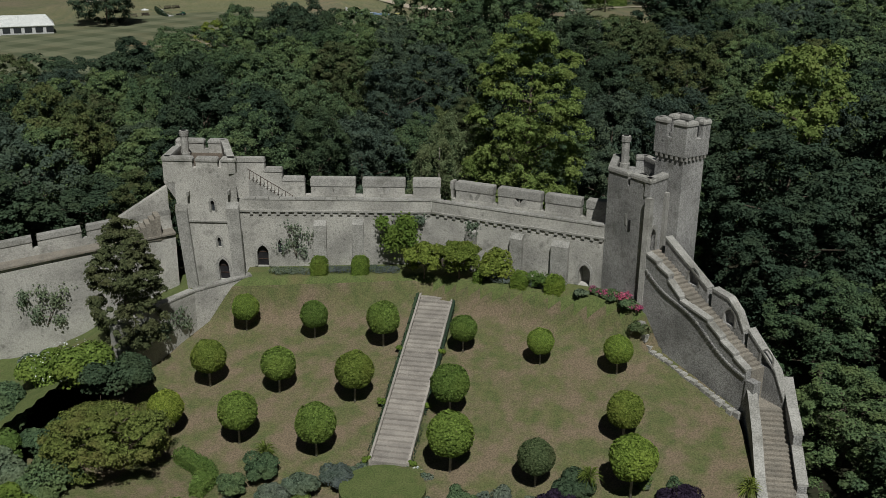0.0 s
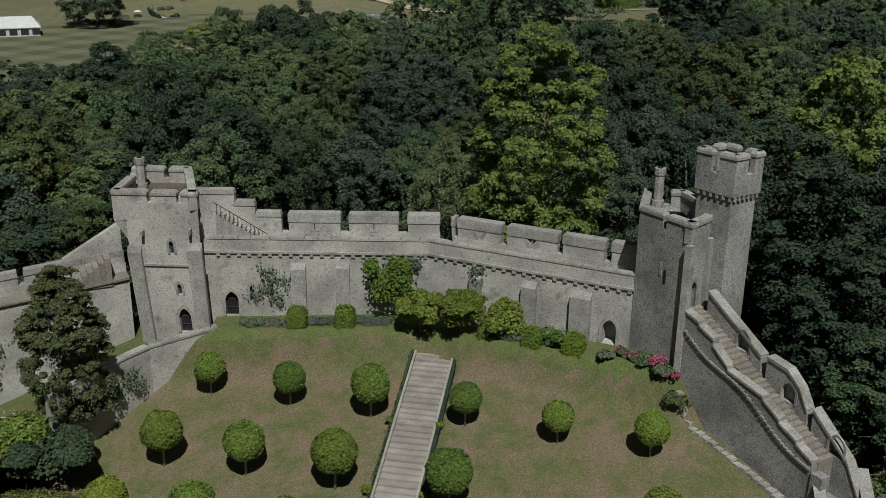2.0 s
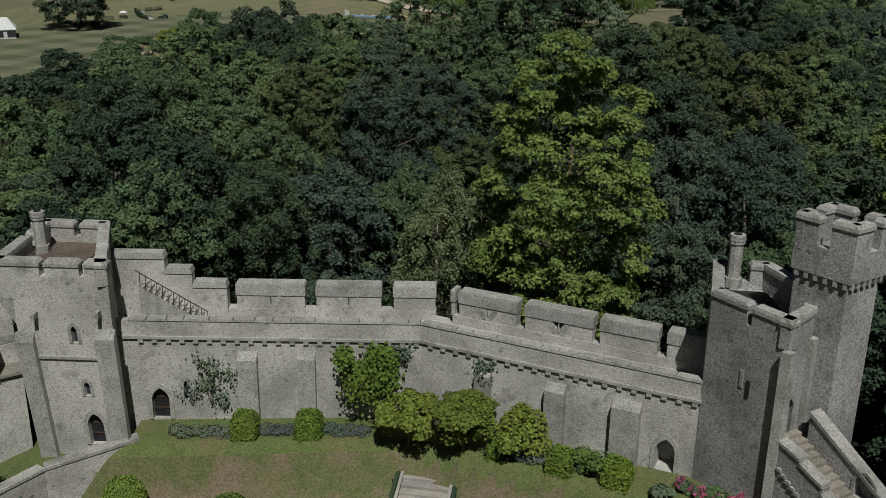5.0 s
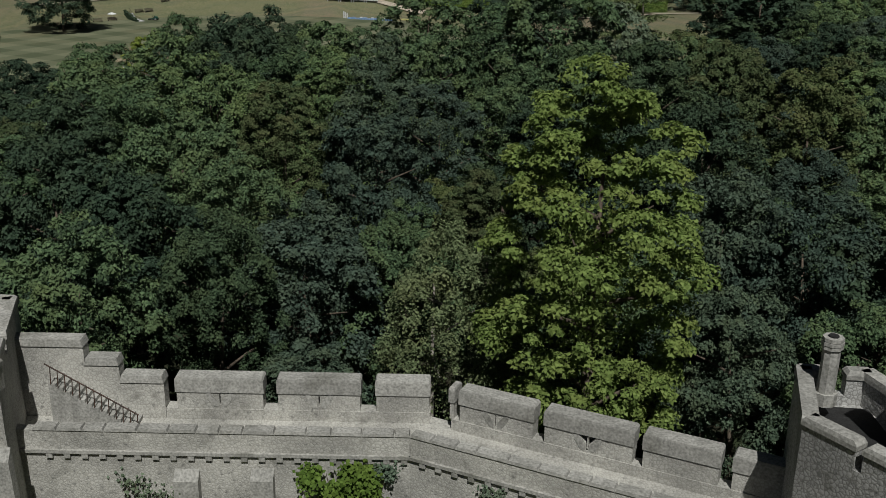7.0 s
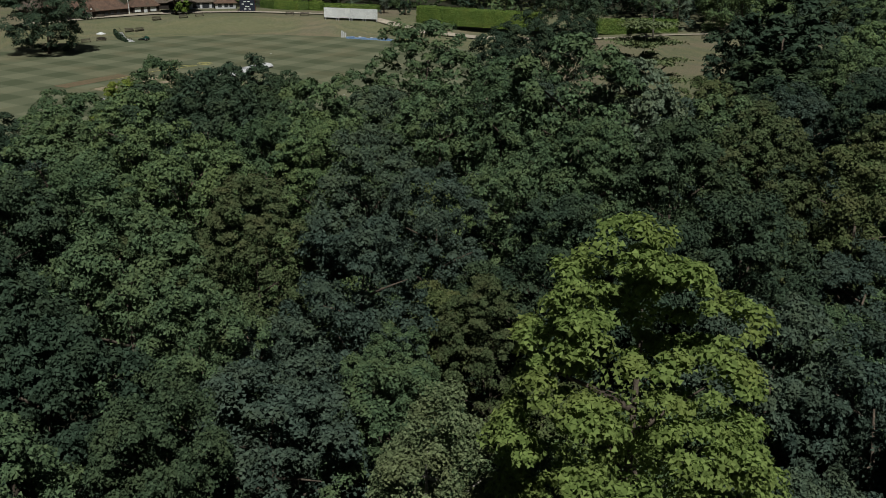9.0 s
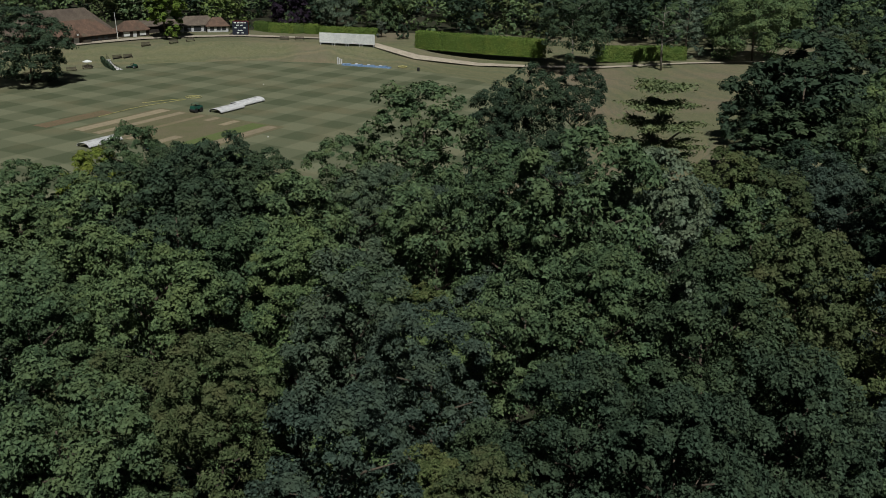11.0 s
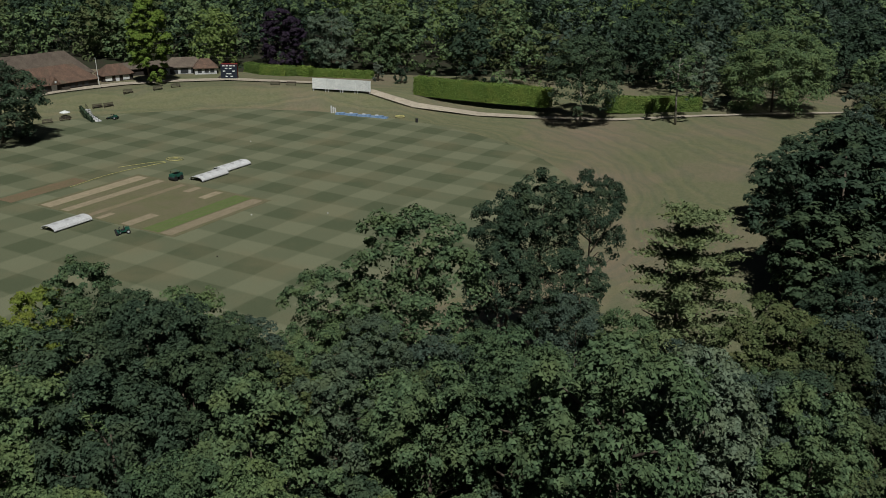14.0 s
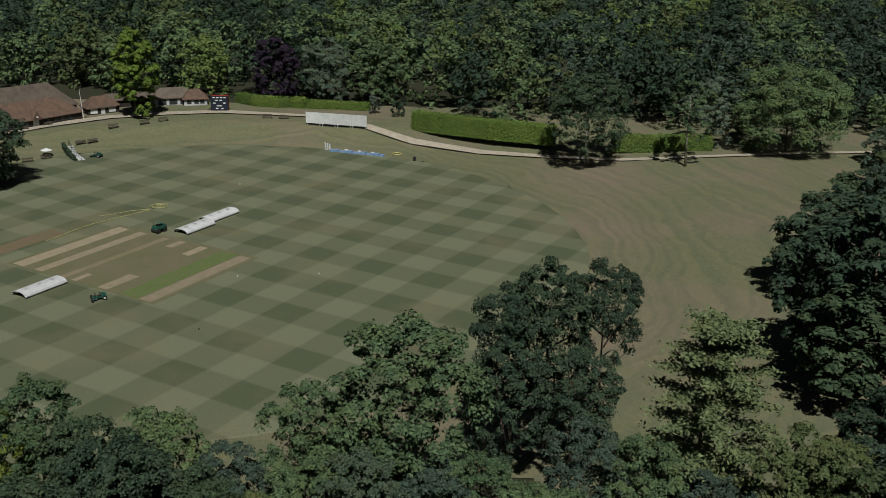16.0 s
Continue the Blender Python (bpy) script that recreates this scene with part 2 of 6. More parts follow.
def banded_meadow():
    """Dry meadow grass with faint worn rings that follow the field's edge."""
    nt = BANK.node_tree
    b = nt.nodes["Principled BSDF"]
    old = b.inputs["Base Color"].links[0].from_socket
    c = nt.nodes.new("ShaderNodeTexCoord")
    d = nt.nodes.new("ShaderNodeVectorMath")
    d.operation = "DISTANCE"
    d.inputs[1].default_value = (-50, 280, -6)
    nt.links.new(c.outputs["Object"], d.inputs[0])
    wob = tex(nt, "ShaderNodeTexNoise", 0.05)
    r = math_node(nt, "ADD", d.outputs["Value"], math_node(nt, "MULTIPLY", wob.outputs["Fac"], 16.0))
    w = nt.nodes.new("ShaderNodeTexNoise")
    w.noise_dimensions = "1D"
    w.inputs["Scale"].default_value = 0.42
    nt.links.new(r, w.inputs["W"])
    nt.links.new(mix(nt, old, ramp(nt, w.outputs["Fac"], [(0.35, (0.89, 0.92, 0.93)), (0.65, (1.09, 1.04, 1.03))]), 1.0, "MULTIPLY"), b.inputs["Base Color"])


banded_meadow()


# ---- building helpers ----
def part(name, bm, material, parent=None, label="", smooth=False):
    me = bpy.data.meshes.new(name)
    if isinstance(bm, tuple):
        me.from_pydata(*bm)
    else:
        bmesh.ops.recalc_face_normals(bm, faces=bm.faces)
        bm.to_mesh(me)
        bm.free()
    me.materials.append(material)
    if smooth:
        me.shade_smooth()
    ob = new(name, me)
    if parent:
        ob.parent = parent
    if label:
        ob["label"] = label
    return ob


def thing(name, label, category, group="", kind="", at=None):
    ob = new(name)
    ob.empty_display_size = 0.2
    if at is not None:
        ob.matrix_basis = at
    return tagged(ob, label, category, group, kind)


def prism(bm, poly, z0, z1, inset=0.0):
    """A block on a ground polygon; z0, z1 are numbers or one height a corner; inset draws the top in."""
    n = len(poly)
    cx, cy = sum(p[0] for p in poly) / n, sum(p[1] for p in poly) / n
    zz0 = z0 if isinstance(z0, (list, tuple)) else [z0] * n
    zz1 = z1 if isinstance(z1, (list, tuple)) else [z1] * n
    lo = [bm.verts.new((x, y, z)) for (x, y), z in zip(poly, zz0)]
    hi = []
    for (x, y), z in zip(poly, zz1):
        d = math.hypot(x - cx, y - cy) or 1
        hi.append(bm.verts.new((x - (x - cx) / d * inset, y - (y - cy) / d * inset, z)))
    bm.faces.new(lo[::-1])
    bm.faces.new(hi)
    for i in range(n):
        j = (i + 1) % n
        bm.faces.new((lo[i], lo[j], hi[j], hi[i]))
    return bm


def box(bm, x0, x1, y0, y1, z0, z1):
    return prism(bm, [(x0, y0), (x1, y0), (x1, y1), (x0, y1)], z0, z1)


class Line:
    """A wall's line on the plan: s metres along it, d metres to its back."""

    def __init__(self, a, b):
        self.a, self.b = Vector(a), Vector(b)
        self.len = (self.b - self.a).length
        self.u = (self.b - self.a).normalized()
        self.n = Vector((-self.u.y, self.u.x))

    def at(self, s, d=0.0):
        p = self.a + self.u * s + self.n * d
        return (p.x, p.y)

    def quad(self, s0, s1, d0, d1):
        return [self.at(s0, d0), self.at(s1, d0), self.at(s1, d1), self.at(s0, d1)]

    def matrix(self, s, d, z):
        x, y = self.at(s, d)
        return Matrix(((self.u.x, self.n.x, 0, x), (self.u.y, self.n.y, 0, y), (0, 0, 1, z), (0, 0, 0, 1)))


def arch_outline(w, h, spring, n=6):
    """A pointed arch in x and z, from its lower left round to its lower right."""
    pts = [(-w / 2, 0), (-w / 2, spring)]
    for i in range(1, n + 1):
        a = math.pi / 3 * i / n
        pts.append((-w / 2 + w * (1 - math.cos(a)), spring + (h - spring) * math.sin(a) / math.sin(math.pi / 3)))
    pts += [(-x, z) for x, z in pts[-2::-1]]
    return pts


def extrude_outline(bm, pts, y0, y1, m):
    a = [bm.verts.new(m @ Vector((x, y0, z))) for x, z in pts]
    b = [bm.verts.new(m @ Vector((x, y1, z))) for x, z in pts]
    bm.faces.new(a)
    bm.faces.new(b[::-1])
    for i in range(len(pts)):
        j = (i + 1) % len(pts)
        bm.faces.new((a[i], b[i], b[j], a[j]))
    return bm


def ring_outline(bm, inner, outer, y0, y1, m):
    """A frame between two open outlines of equal length, with thickness."""
    V = [[bm.verts.new(m @ Vector((x, y, z))) for x, z in o] for o in (inner, outer) for y in (y0, y1)]
    for i in range(len(inner) - 1):
        for p, q in ((0, 2), (2, 3), (3, 1), (1, 0)):
            bm.faces.new((V[p][i], V[p][i + 1], V[q][i + 1], V[q][i]))
    for k in (0, -1):
        bm.faces.new((V[0][k], V[1][k], V[3][k], V[2][k]))
    return bm


def cut(ob, cutters):
    """Cuts real openings into a mesh."""
    bm = bmesh.new()
    for c in cutters:
        c(bm)
    bmesh.ops.recalc_face_normals(bm, faces=bm.faces)
    me = bpy.data.meshes.new("cutter")
    bm.to_mesh(me)
    bm.free()
    co = new("cutter", me)
    mod = ob.modifiers.new("cut", "BOOLEAN")
    mod.object, mod.solver = co, "EXACT"
    bpy.context.view_layer.update()
    made = bpy.data.meshes.new_from_object(ob.evaluated_get(bpy.context.evaluated_depsgraph_get()))
    ob.modifiers.clear()
    ob.data = made
    bpy.data.objects.remove(co)
    bpy.data.meshes.remove(me)


def mesh_np(name, co, quads, material):
    me = bpy.data.meshes.new(name)
    n, q = len(co), len(quads)
    me.vertices.add(n)
    me.vertices.foreach_set("co", np.ascontiguousarray(co, np.float32).ravel())
    k = quads.shape[1]
    me.loops.add(q * k)
    me.loops.foreach_set("vertex_index", np.ascontiguousarray(quads, np.int32).ravel())
    me.polygons.add(q)
    me.polygons.foreach_set("loop_start", np.arange(0, q * k, k, dtype=np.int32))
    me.update(calc_edges=True)
    me.materials.append(material)
    return me


def unit(v):
    return v / np.maximum(np.linalg.norm(v, axis=1, keepdims=True), 1e-6)


def leaf_quads(p, nrm, size, rng, long=1.35):
    """A diamond leaf at each place, facing about along nrm."""
    n = len(p)
    nrm = unit(nrm)
    a = unit(np.cross(nrm, unit(rng.normal(size=(n, 3)))))
    b = np.cross(nrm, a)
    s = (size * rng.uniform(0.7, 1.3, n))[:, None]
    a, b = a * s * long * 0.5, b * s * 0.5
    fold = nrm * s * 0.12
    co = np.stack([p - a, p - b + fold, p + a, p + b + fold], 1).reshape(-1, 3)
    return co, np.arange(n * 4).reshape(n, 4)


def leaf_tris(p, nrm, size, rng):
    """A three-cornered leaf at each place."""
    n = len(p)
    nrm = unit(nrm)
    a = unit(np.cross(nrm, unit(rng.normal(size=(n, 3)))))
    b = np.cross(nrm, a)
    s = (size * rng.uniform(0.7, 1.3, n))[:, None]
    co = np.stack([p - a * s * 0.62, p + a * s * 0.4 - b * s * 0.55, p + a * s * 0.4 + b * s * 0.55], 1).reshape(-1, 3)
    return co, np.arange(n * 3).reshape(n, 3)


def crown_points(rng, h, r, low, clumps, per, flat=0.6, spread=0.16, taper=0.0, up=0.45, inner=0.06, bough=8, ruffle=0.6):
    """Leaf places and facings of a crown from height low to h: boughs round an uneven ellipsoid, clumps on the boughs, leaves on the clumps."""
    cz, rz = (h + low) / 2, (h - low) / 2
    nb = max(6, clumps // bough)
    i = np.arange(nb) + 0.5
    ph, th = np.arccos(1 - 1.72 * i / nb), np.pi * (1 + 5 ** 0.5) * i + rng.uniform(0, 6)
    d = np.stack([np.cos(th) * np.sin(ph), np.sin(th) * np.sin(ph), np.cos(ph)], 1)
    d = unit(d + rng.normal(size=d.shape) * 0.13)
    wide = 1 - taper * np.clip(d[:, 2] + 0.2, 0, 1.2)
    size = np.stack([r * wide, r * wide, np.full(nb, rz)], 1)
    br = 1.75 / math.sqrt(nb) * rng.uniform(0.75, 1.2, nb)
    c = d * size * (rng.uniform(0.62, 0.8, nb))[:, None]
    k = np.repeat(np.arange(nb), max(1, clumps // nb))
    e = unit(rng.normal(size=(len(k), 3)) + d[k] * 0.75 + np.array([0, 0, 0.35]))
    cc = c[k] + e * br[k, None] * np.stack([r * wide[k], r * wide[k], np.full(len(k), min(rz, r * 1.1))], 1) * rng.uniform(0.75, 1.0, len(k))[:, None] * np.array([1, 1, 0.8])
    cr = spread * r * rng.uniform(0.6, 1.25, len(k))
    j = np.repeat(np.arange(len(k)), per)
    dd = unit(rng.normal(size=(len(j), 3)))
    dd[:, 2] = np.where(dd[:, 2] < -0.3, -dd[:, 2], dd[:, 2])
    rr = rng.uniform(0.6, 1.08, len(j))[:, None]
    p = cc[j] + dd * rr * np.stack([cr[j], cr[j], cr[j] * flat], 1)
    nrm = dd * 0.8 + e[j] * 0.35 + np.array([0, 0, up]) + rng.normal(size=dd.shape) * ruffle
    p[:, :2] *= r / np.quantile(np.hypot(p[:, 0], p[:, 1]), 0.975)
    top = np.quantile(p[:, 2], 0.9995)
    low_end = -np.quantile(p[:, 2], 0.004)
    p[:, 2] = np.where(p[:, 2] > 0, p[:, 2] * rz / top, p[:, 2] * rz / max(low_end, 0.1))
    p[:, 2] = np.maximum(p[:, 2], -rz) + cz
    m = int(len(p) * inner)
    q = unit(rng.normal(size=(m, 3))) * rng.uniform(0.2, 0.7, (m, 1)) * np.array([r, r, rz]) * 0.75
    q[:, 2] += cz
    return np.concatenate([p, q]), np.concatenate([nrm, rng.normal(size=(m, 3))])


def tube(bm, pts, radii, n=7):
    rings = []
    for i, (p, r) in enumerate(zip(pts, radii)):
        t = (Vector(pts[min(i + 1, len(pts) - 1)]) - Vector(pts[max(i - 1, 0)])).normalized()
        s = t.cross(Vector((0.3, 1, 0.1))).normalized()
        w = t.cross(s)
        rings.append([bm.verts.new(Vector(p) + (s * math.cos(a) + w * math.sin(a)) * r) for a in (2 * math.pi * k / n for k in range(n))])
    for a, b in zip(rings, rings[1:]):
        for k in range(n):
            bm.faces.new((a[k], a[(k + 1) % n], b[(k + 1) % n], b[k]))
    bm.faces.new(rings[0][::-1])
    bm.faces.new(rings[-1])
    return bm


def trunk_mesh(rng, h, r, limbs, reach, start=0.35, n=7):
    bm = bmesh.new()
    top = h * 0.8
    tube(bm, [(0, 0, -0.6), (0.02 * h * rng.normal(), 0.02 * h * rng.normal(), h * 0.3), (0.03 * h * rng.normal(), 0.03 * h * rng.normal(), top)], [r, r * 0.75, r * 0.2], n)
    for i in range(limbs):
        a, z = 2.4 * i + rng.uniform(-0.4, 0.4), h * (start + (0.72 - start) * i / max(limbs - 1, 1))
        l = reach * rng.uniform(0.7, 1.0)
        c, s = math.cos(a), math.sin(a)
        tube(bm, [(0, 0, z), (c * l * 0.5, s * l * 0.5, z + l * 0.25), (c * l, s * l, z + l * 0.45)], [r * 0.4, r * 0.25, r * 0.08], 5)
    return bm


def tree(name, label, category, leaf, bark, seed, h, r, low, clumps, per, size, group="", trunk=0.3, limbs=7, **kw):
    """A tree of its own at the origin: trunk with limbs, and a crown of single leaves."""
    rng = np.random.default_rng(abs(seed))
    t = thing(name, label, category, group)
    part("trunk", trunk_mesh(rng, h, trunk, limbs, r * 0.75), bark, t, smooth=True)
    p, n = crown_points(rng, h, r, low, clumps, per, **kw)
    co, q = leaf_tris(p, n, size, rng)
    ob = new("crown", mesh_np("crown", co, q, leaf))
    ob.parent = t
    return t


def recolour(t, leaf, label=""):
    for o in t.children:
        if o.name.startswith("crown"):
            o.material_slots[0].link = "OBJECT"
            o.material_slots[0].material = leaf
    if label:
        t["label"] = label


def place(x, y, z, turn=0.0, s=1.0, sz=None):
    return pose(x, y, z, 0, 0, turn) @ Matrix.Diagonal((s, s, s if sz is None else sz, 1))


def bush_mesh(name, rng, pts, r, per, size, leaf, flat=0.8, inner=0.1):
    """Leaves over several rounded mounds: pts are their centres, r their radii."""
    P, N = [], []
    for (x, y, z), rr in zip(pts, r):
        d = unit(rng.normal(size=(per, 3)))
        d[:, 2] = np.abs(d[:, 2]) - 0.15
        f = rng.uniform(0.8, 1.08, (per, 1))
        P.append(np.array([x, y, z]) + d * f * np.array([rr, rr, rr * flat]))
        N.append(d + np.array([0, 0, 0.4]) + rng.normal(size=d.shape) * 0.4)
    co, q = leaf_quads(np.concatenate(P), np.concatenate(N), size, rng)
    return mesh_np(name, co, q, leaf)


def bush(name, label, category, leaf, seed, x, y, z, r, size=0.16, mounds=7, per=220, flat=0.8, group=""):
    rng = np.random.default_rng(abs(seed))
    t = thing(name, label, category, group, at=pose(x, y, z))
    bm = bmesh.new()
    for i in range(4):
        a = i * 1.6 + rng.uniform(0, 0.5)
        tube(bm, [(0, 0, -0.2), (math.cos(a) * r * 0.3, math.sin(a) * r * 0.3, r * flat * 0.5)], [0.05, 0.02], 5)
    part("stem", bm, BARK, t)
    pts, rr = [(0, 0, r * flat * 0.35)], [r * 0.72]
    for i in range(mounds - 1):
        a, k = rng.uniform(0, 6.28), rng.uniform(0.35, 0.75)
        pts.append((math.cos(a) * r * k, math.sin(a) * r * k, r * flat * rng.uniform(0.15, 0.75)))
        rr.append(r * rng.uniform(0.3, 0.5))
    ob = new("foliage", bush_mesh("foliage", rng, pts, rr, per, size, leaf, flat))
    ob.parent = t
    return t


def clipped(name, label, category, leaf, seed, poly, z0, z1, size, dens, group="", wave=0.06, kind="", dome=0.0):
    """A clipped hedge: leaves over the faces of a block, with a dark twiggy core."""
    rng = np.random.default_rng(abs(seed))
    t = thing(name, label, category, group, kind)
    n = len(poly)
    zs0 = z0 if isinstance(z0, (list, tuple)) else [z0] * n
    zs1 = z1 if isinstance(z1, (list, tuple)) else [z1] * n
    cx, cy = np.mean([p[0] for p in poly]), np.mean([p[1] for p in poly])
    core = [(cx + (x - cx) * 0.93, cy + (y - cy) * 0.93) for x, y in poly]
    part("hedge_core", prism(bmesh.new(), core, list(zs0), [z - 0.12 - 0.4 * dome for z in zs1]), leaf, t)
    P, N = [], []
    for i in range(n):
        j = (i + 1) % n
        a, b = np.array(poly[i]), np.array(poly[j])
        l = np.linalg.norm(b - a)
        m = max(4, int(l * (zs1[i] - zs0[i]) * dens))
        s, w = rng.uniform(0, 1, m), rng.uniform(0, 1, m)
        xy = a + (b - a) * s[:, None]
        lo, hi = zs0[i] + (zs0[j] - zs0[i]) * s, zs1[i] + (zs1[j] - zs1[i]) * s
        nn = np.array([(b - a)[1], -(b - a)[0]]) / l
        off = rng.normal(size=m) * wave
        P.append(np.c_[xy + nn * off[:, None], lo + (hi - lo) * w])
        N.append(np.c_[np.tile(nn, (m, 1)), np.full(m, 0.3)] + rng.normal(size=(m, 3)) * 0.4)
    tri_c = np.array([cx, cy])
    for i in range(n):
        j = (i + 1) % n
        a, b = np.array(poly[i]), np.array(poly[j])
        area = abs((a - tri_c)[0] * (b - tri_c)[1] - (a - tri_c)[1] * (b - tri_c)[0]) / 2
        m = max(4, int(area * dens))
        s, w = rng.uniform(0, 1, m), np.sqrt(rng.uniform(0, 1, m))
        e = a + (b - a) * s[:, None]
        ze = zs1[i] + (zs1[j] - zs1[i]) * s
        zc = float(np.mean(zs1))
        P.append(np.c_[tri_c + (e - tri_c) * w[:, None], zc + (ze - zc) * w + rng.normal(size=m) * wave])
        N.append(np.array([0, 0, 1.0]) + rng.normal(size=(m, 3)) * 0.4)
    P = np.concatenate(P)
    if dome:
        lift = np.clip((P[:, 2] - max(zs1) + 0.7 * dome) / (0.7 * dome), 0, 1) ** 2
        off = (P[:, :2] - tri_c) * (1 - 0.3 * lift[:, None])
        P[:, 2] -= lift * 0.35 * np.minimum((off ** 2).sum(1), 1.0) * dome
        P[:, :2] = tri_c + off
    co, q = leaf_quads(P, np.concatenate(N), size, rng)
    ob = new("foliage", mesh_np("foliage", co, q, leaf))
    ob.parent = t
    return t


# ---- ground ----
def smooth(a, b, x):
    t = np.clip((x - a) / (b - a), 0, 1)
    return t * t * (3 - 2 * t)


def wall_y(x):
    return np.where(x < -0.7, 83.7, 83.7 - 0.469 * (x + 0.7))


def garden_z(x, y):
    d = wall_y(x) - y
    level = 0.15 + 0.03 * x
    slope = np.maximum(-23.42 + 0.119 * x + 0.2705 * y, -8.3)
    off = np.abs(x - (-3.45 + (y - 61.9) * 0.1832))
    dip = -0.3 * smooth(1.75, 1.45, off) * (y < 81.0) * (y > 61.7)
    return dip + level + (slope - level) * smooth(2.7, 4.6, d) + 0.06 * np.sin(x * 0.9 + y * 0.5) * smooth(4, 7, d)


def land_z(x, y):
    r = np.hypot(x + 50, y - 280)
    side = np.clip((x + 50) / np.maximum(r, 1), -1, 1)
    w = 10 + 42 * smooth(0.25, 0.85, side)
    back = smooth(215, 290, y)
    z = -7.6 + 4.4 * smooth(0, 1, (r - 75) / w) * back + 0.03 * np.maximum(y - 400, 0) * smooth(400, 600, y)
    z = z - 1.8 * smooth(195, 120, y) * smooth(84, 100, y)
    return np.where(y < 92, -9.0, z)


def sheet(name, xs, ys, zf, material, keep=None, lift=0.0):
    X, Y = np.meshgrid(xs, ys)
    co = np.c_[X.ravel(), Y.ravel(), zf(X, Y).ravel() + lift]
    n = len(xs)
    i = (np.arange(len(ys) - 1)[:, None] * n + np.arange(n - 1)).ravel()
    q = np.stack([i, i + 1, i + n + 1, i + n], 1)
    if keep is not None:
        c = co[q].mean(1)
        q = q[keep(c[:, 0], c[:, 1])]
    me = mesh_np(name, co, q, material)
    me.shade_smooth()
    return new(name, me)


_far = [150, 200, 300, 500, 900, 1600, 3000, 4500]
gx = np.array([-v for v in _far[::-1]] + list(np.arange(-140, 141, 4.0)) + _far)
gy = np.array([-3000.0, -1200, -400, -100] + list(np.arange(-40, 440, 4.0)) + [460, 500, 560, 640, 760, 900, 1200, 1800, 2800, 4500])
tagged(sheet("ground", gx, gy, lambda x, y: np.where((np.abs(x) < 46) & (y < 84), -10.5, land_z(x, y) - np.where((np.hypot(x + 50, y - 280) < 188) & (y > 205) & (y < 384), 1.6, 0)), SOIL), "dark leaf-covered woodland floor under the trees", "ground", kind="structure")


def in_garden(x, y):
    return (y < wall_y(x) + 0.6) & (x < np.minimum(16.4 + (73.0 - y) * 0.6, 21.5)) & (x > np.interp(y, [20, 60, 69.6, 72.3, 75.6, 79.0, 81.3, 84], [-57, -33, -27.6, -25.7, -23.3, -20.9, -16.4, -16.4]) - 0.45) & (y > 20)


_lx, _ly = np.arange(-60, 26, 0.5), np.arange(20, 85, 0.5)
tagged(sheet("lawn", _lx, _ly, garden_z, LAWN, lambda x, y: in_garden(x, y) & (wall_y(x) - y >= 3.4)), "sloping mown lawn with dry brown patches", "lawn", kind="structure")
tagged(sheet("terrace_lawn", _lx, _ly, garden_z, TERRACE, lambda x, y: in_garden(x, y) & (wall_y(x) - y < 3.4)), "level green grass terrace below the castle wall", "lawn", kind="structure")
tagged(sheet("upper_bed", np.arange(-60, -14, 0.5), np.arange(40, 86, 0.5), lambda x, y: -1.5 - np.minimum(0.42 * np.maximum(-22.5 - x, 0), 4.8) + 0.05 * np.sin(x * 2 + y), TERRACE,
             lambda x, y: ~in_garden(x, y)), "rough grass bed above the retaining wall", "ground", kind="structure")


def on_meadow(x, y):
    r = np.hypot(x + 50, y - 280)
    return (r > 74) & (r < 190) & (y > 198 + np.maximum(0, 20 - np.abs(x)) * 0.3) & (y < 388)


tagged(sheet("meadow", np.arange(-150, 125, 2.5), np.arange(190, 400, 2.5), land_z, BANK, on_meadow, 0.12), "dry grass bank round the sports field", "ground", kind="structure")
bm = bmesh.new()
_c = bm.verts.new((-50, 280, -7.38))
_rings = [[bm.verts.new((-50 + r * math.cos(a), 280 + r * math.sin(a), z)) for a in (2 * math.pi * k / 120 for k in range(120))] for r, z in ((40, -7.38), (74.6, -7.38), (75.4, -7.62))]
for k in range(120):
    j = (k + 1) % 120
    bm.faces.new((_c, _rings[0][k], _rings[0][j]))
    for a, b in zip(_rings, _rings[1:]):
        bm.faces.new((a[k], b[k], b[j], a[j]))
tagged(part("cricket_field", bm, CHECK), "round cricket field mown in light and dark squares", "sports field", kind="structure")


# ---- castle ----
L1, L2 = Line((-17.2, 83.7), (-0.7, 83.7)), Line((-0.7, 83.7), (13.6, 77.0))
TOP, WALK = 7.15, 5.0


def pointed_door(line, s, d, z, w, h, parent, name="door", leaf=True):
    m = line.matrix(s, d, z)
    t = part("door_frame", ring_outline(bmesh.new(), arch_outline(w, h, h * 0.62), arch_outline(w + 0.5, h + 0.32, h * 0.62), -0.06, 0.1, m), ASHLAR, parent, "pale dressed stone surround")
    if leaf:
        p = part(name, extrude_outline(bmesh.new(), arch_outline(w, h, h * 0.62), 0.32, 0.4, m), DARK_DOOR, parent, "dark oak boarded door")
        bm = bmesh.new()
        for zz in (0.28, 0.62):
            b = [m @ Vector((x, y, z2)) for x in (-w * 0.48, w * 0.48) for y in (0.28, 0.33) for z2 in (h * zz, h * zz + 0.06)]
            v = [bm.verts.new(q) for q in b]
            for f in ((0, 1, 3, 2), (4, 6, 7, 5), (0, 4, 5, 1), (2, 3, 7, 6), (0, 2, 6, 4), (1, 5, 7, 3)):
                bm.faces.new([v[i] for i in f])
        part("hinge", bm, IRON, p)
    return t


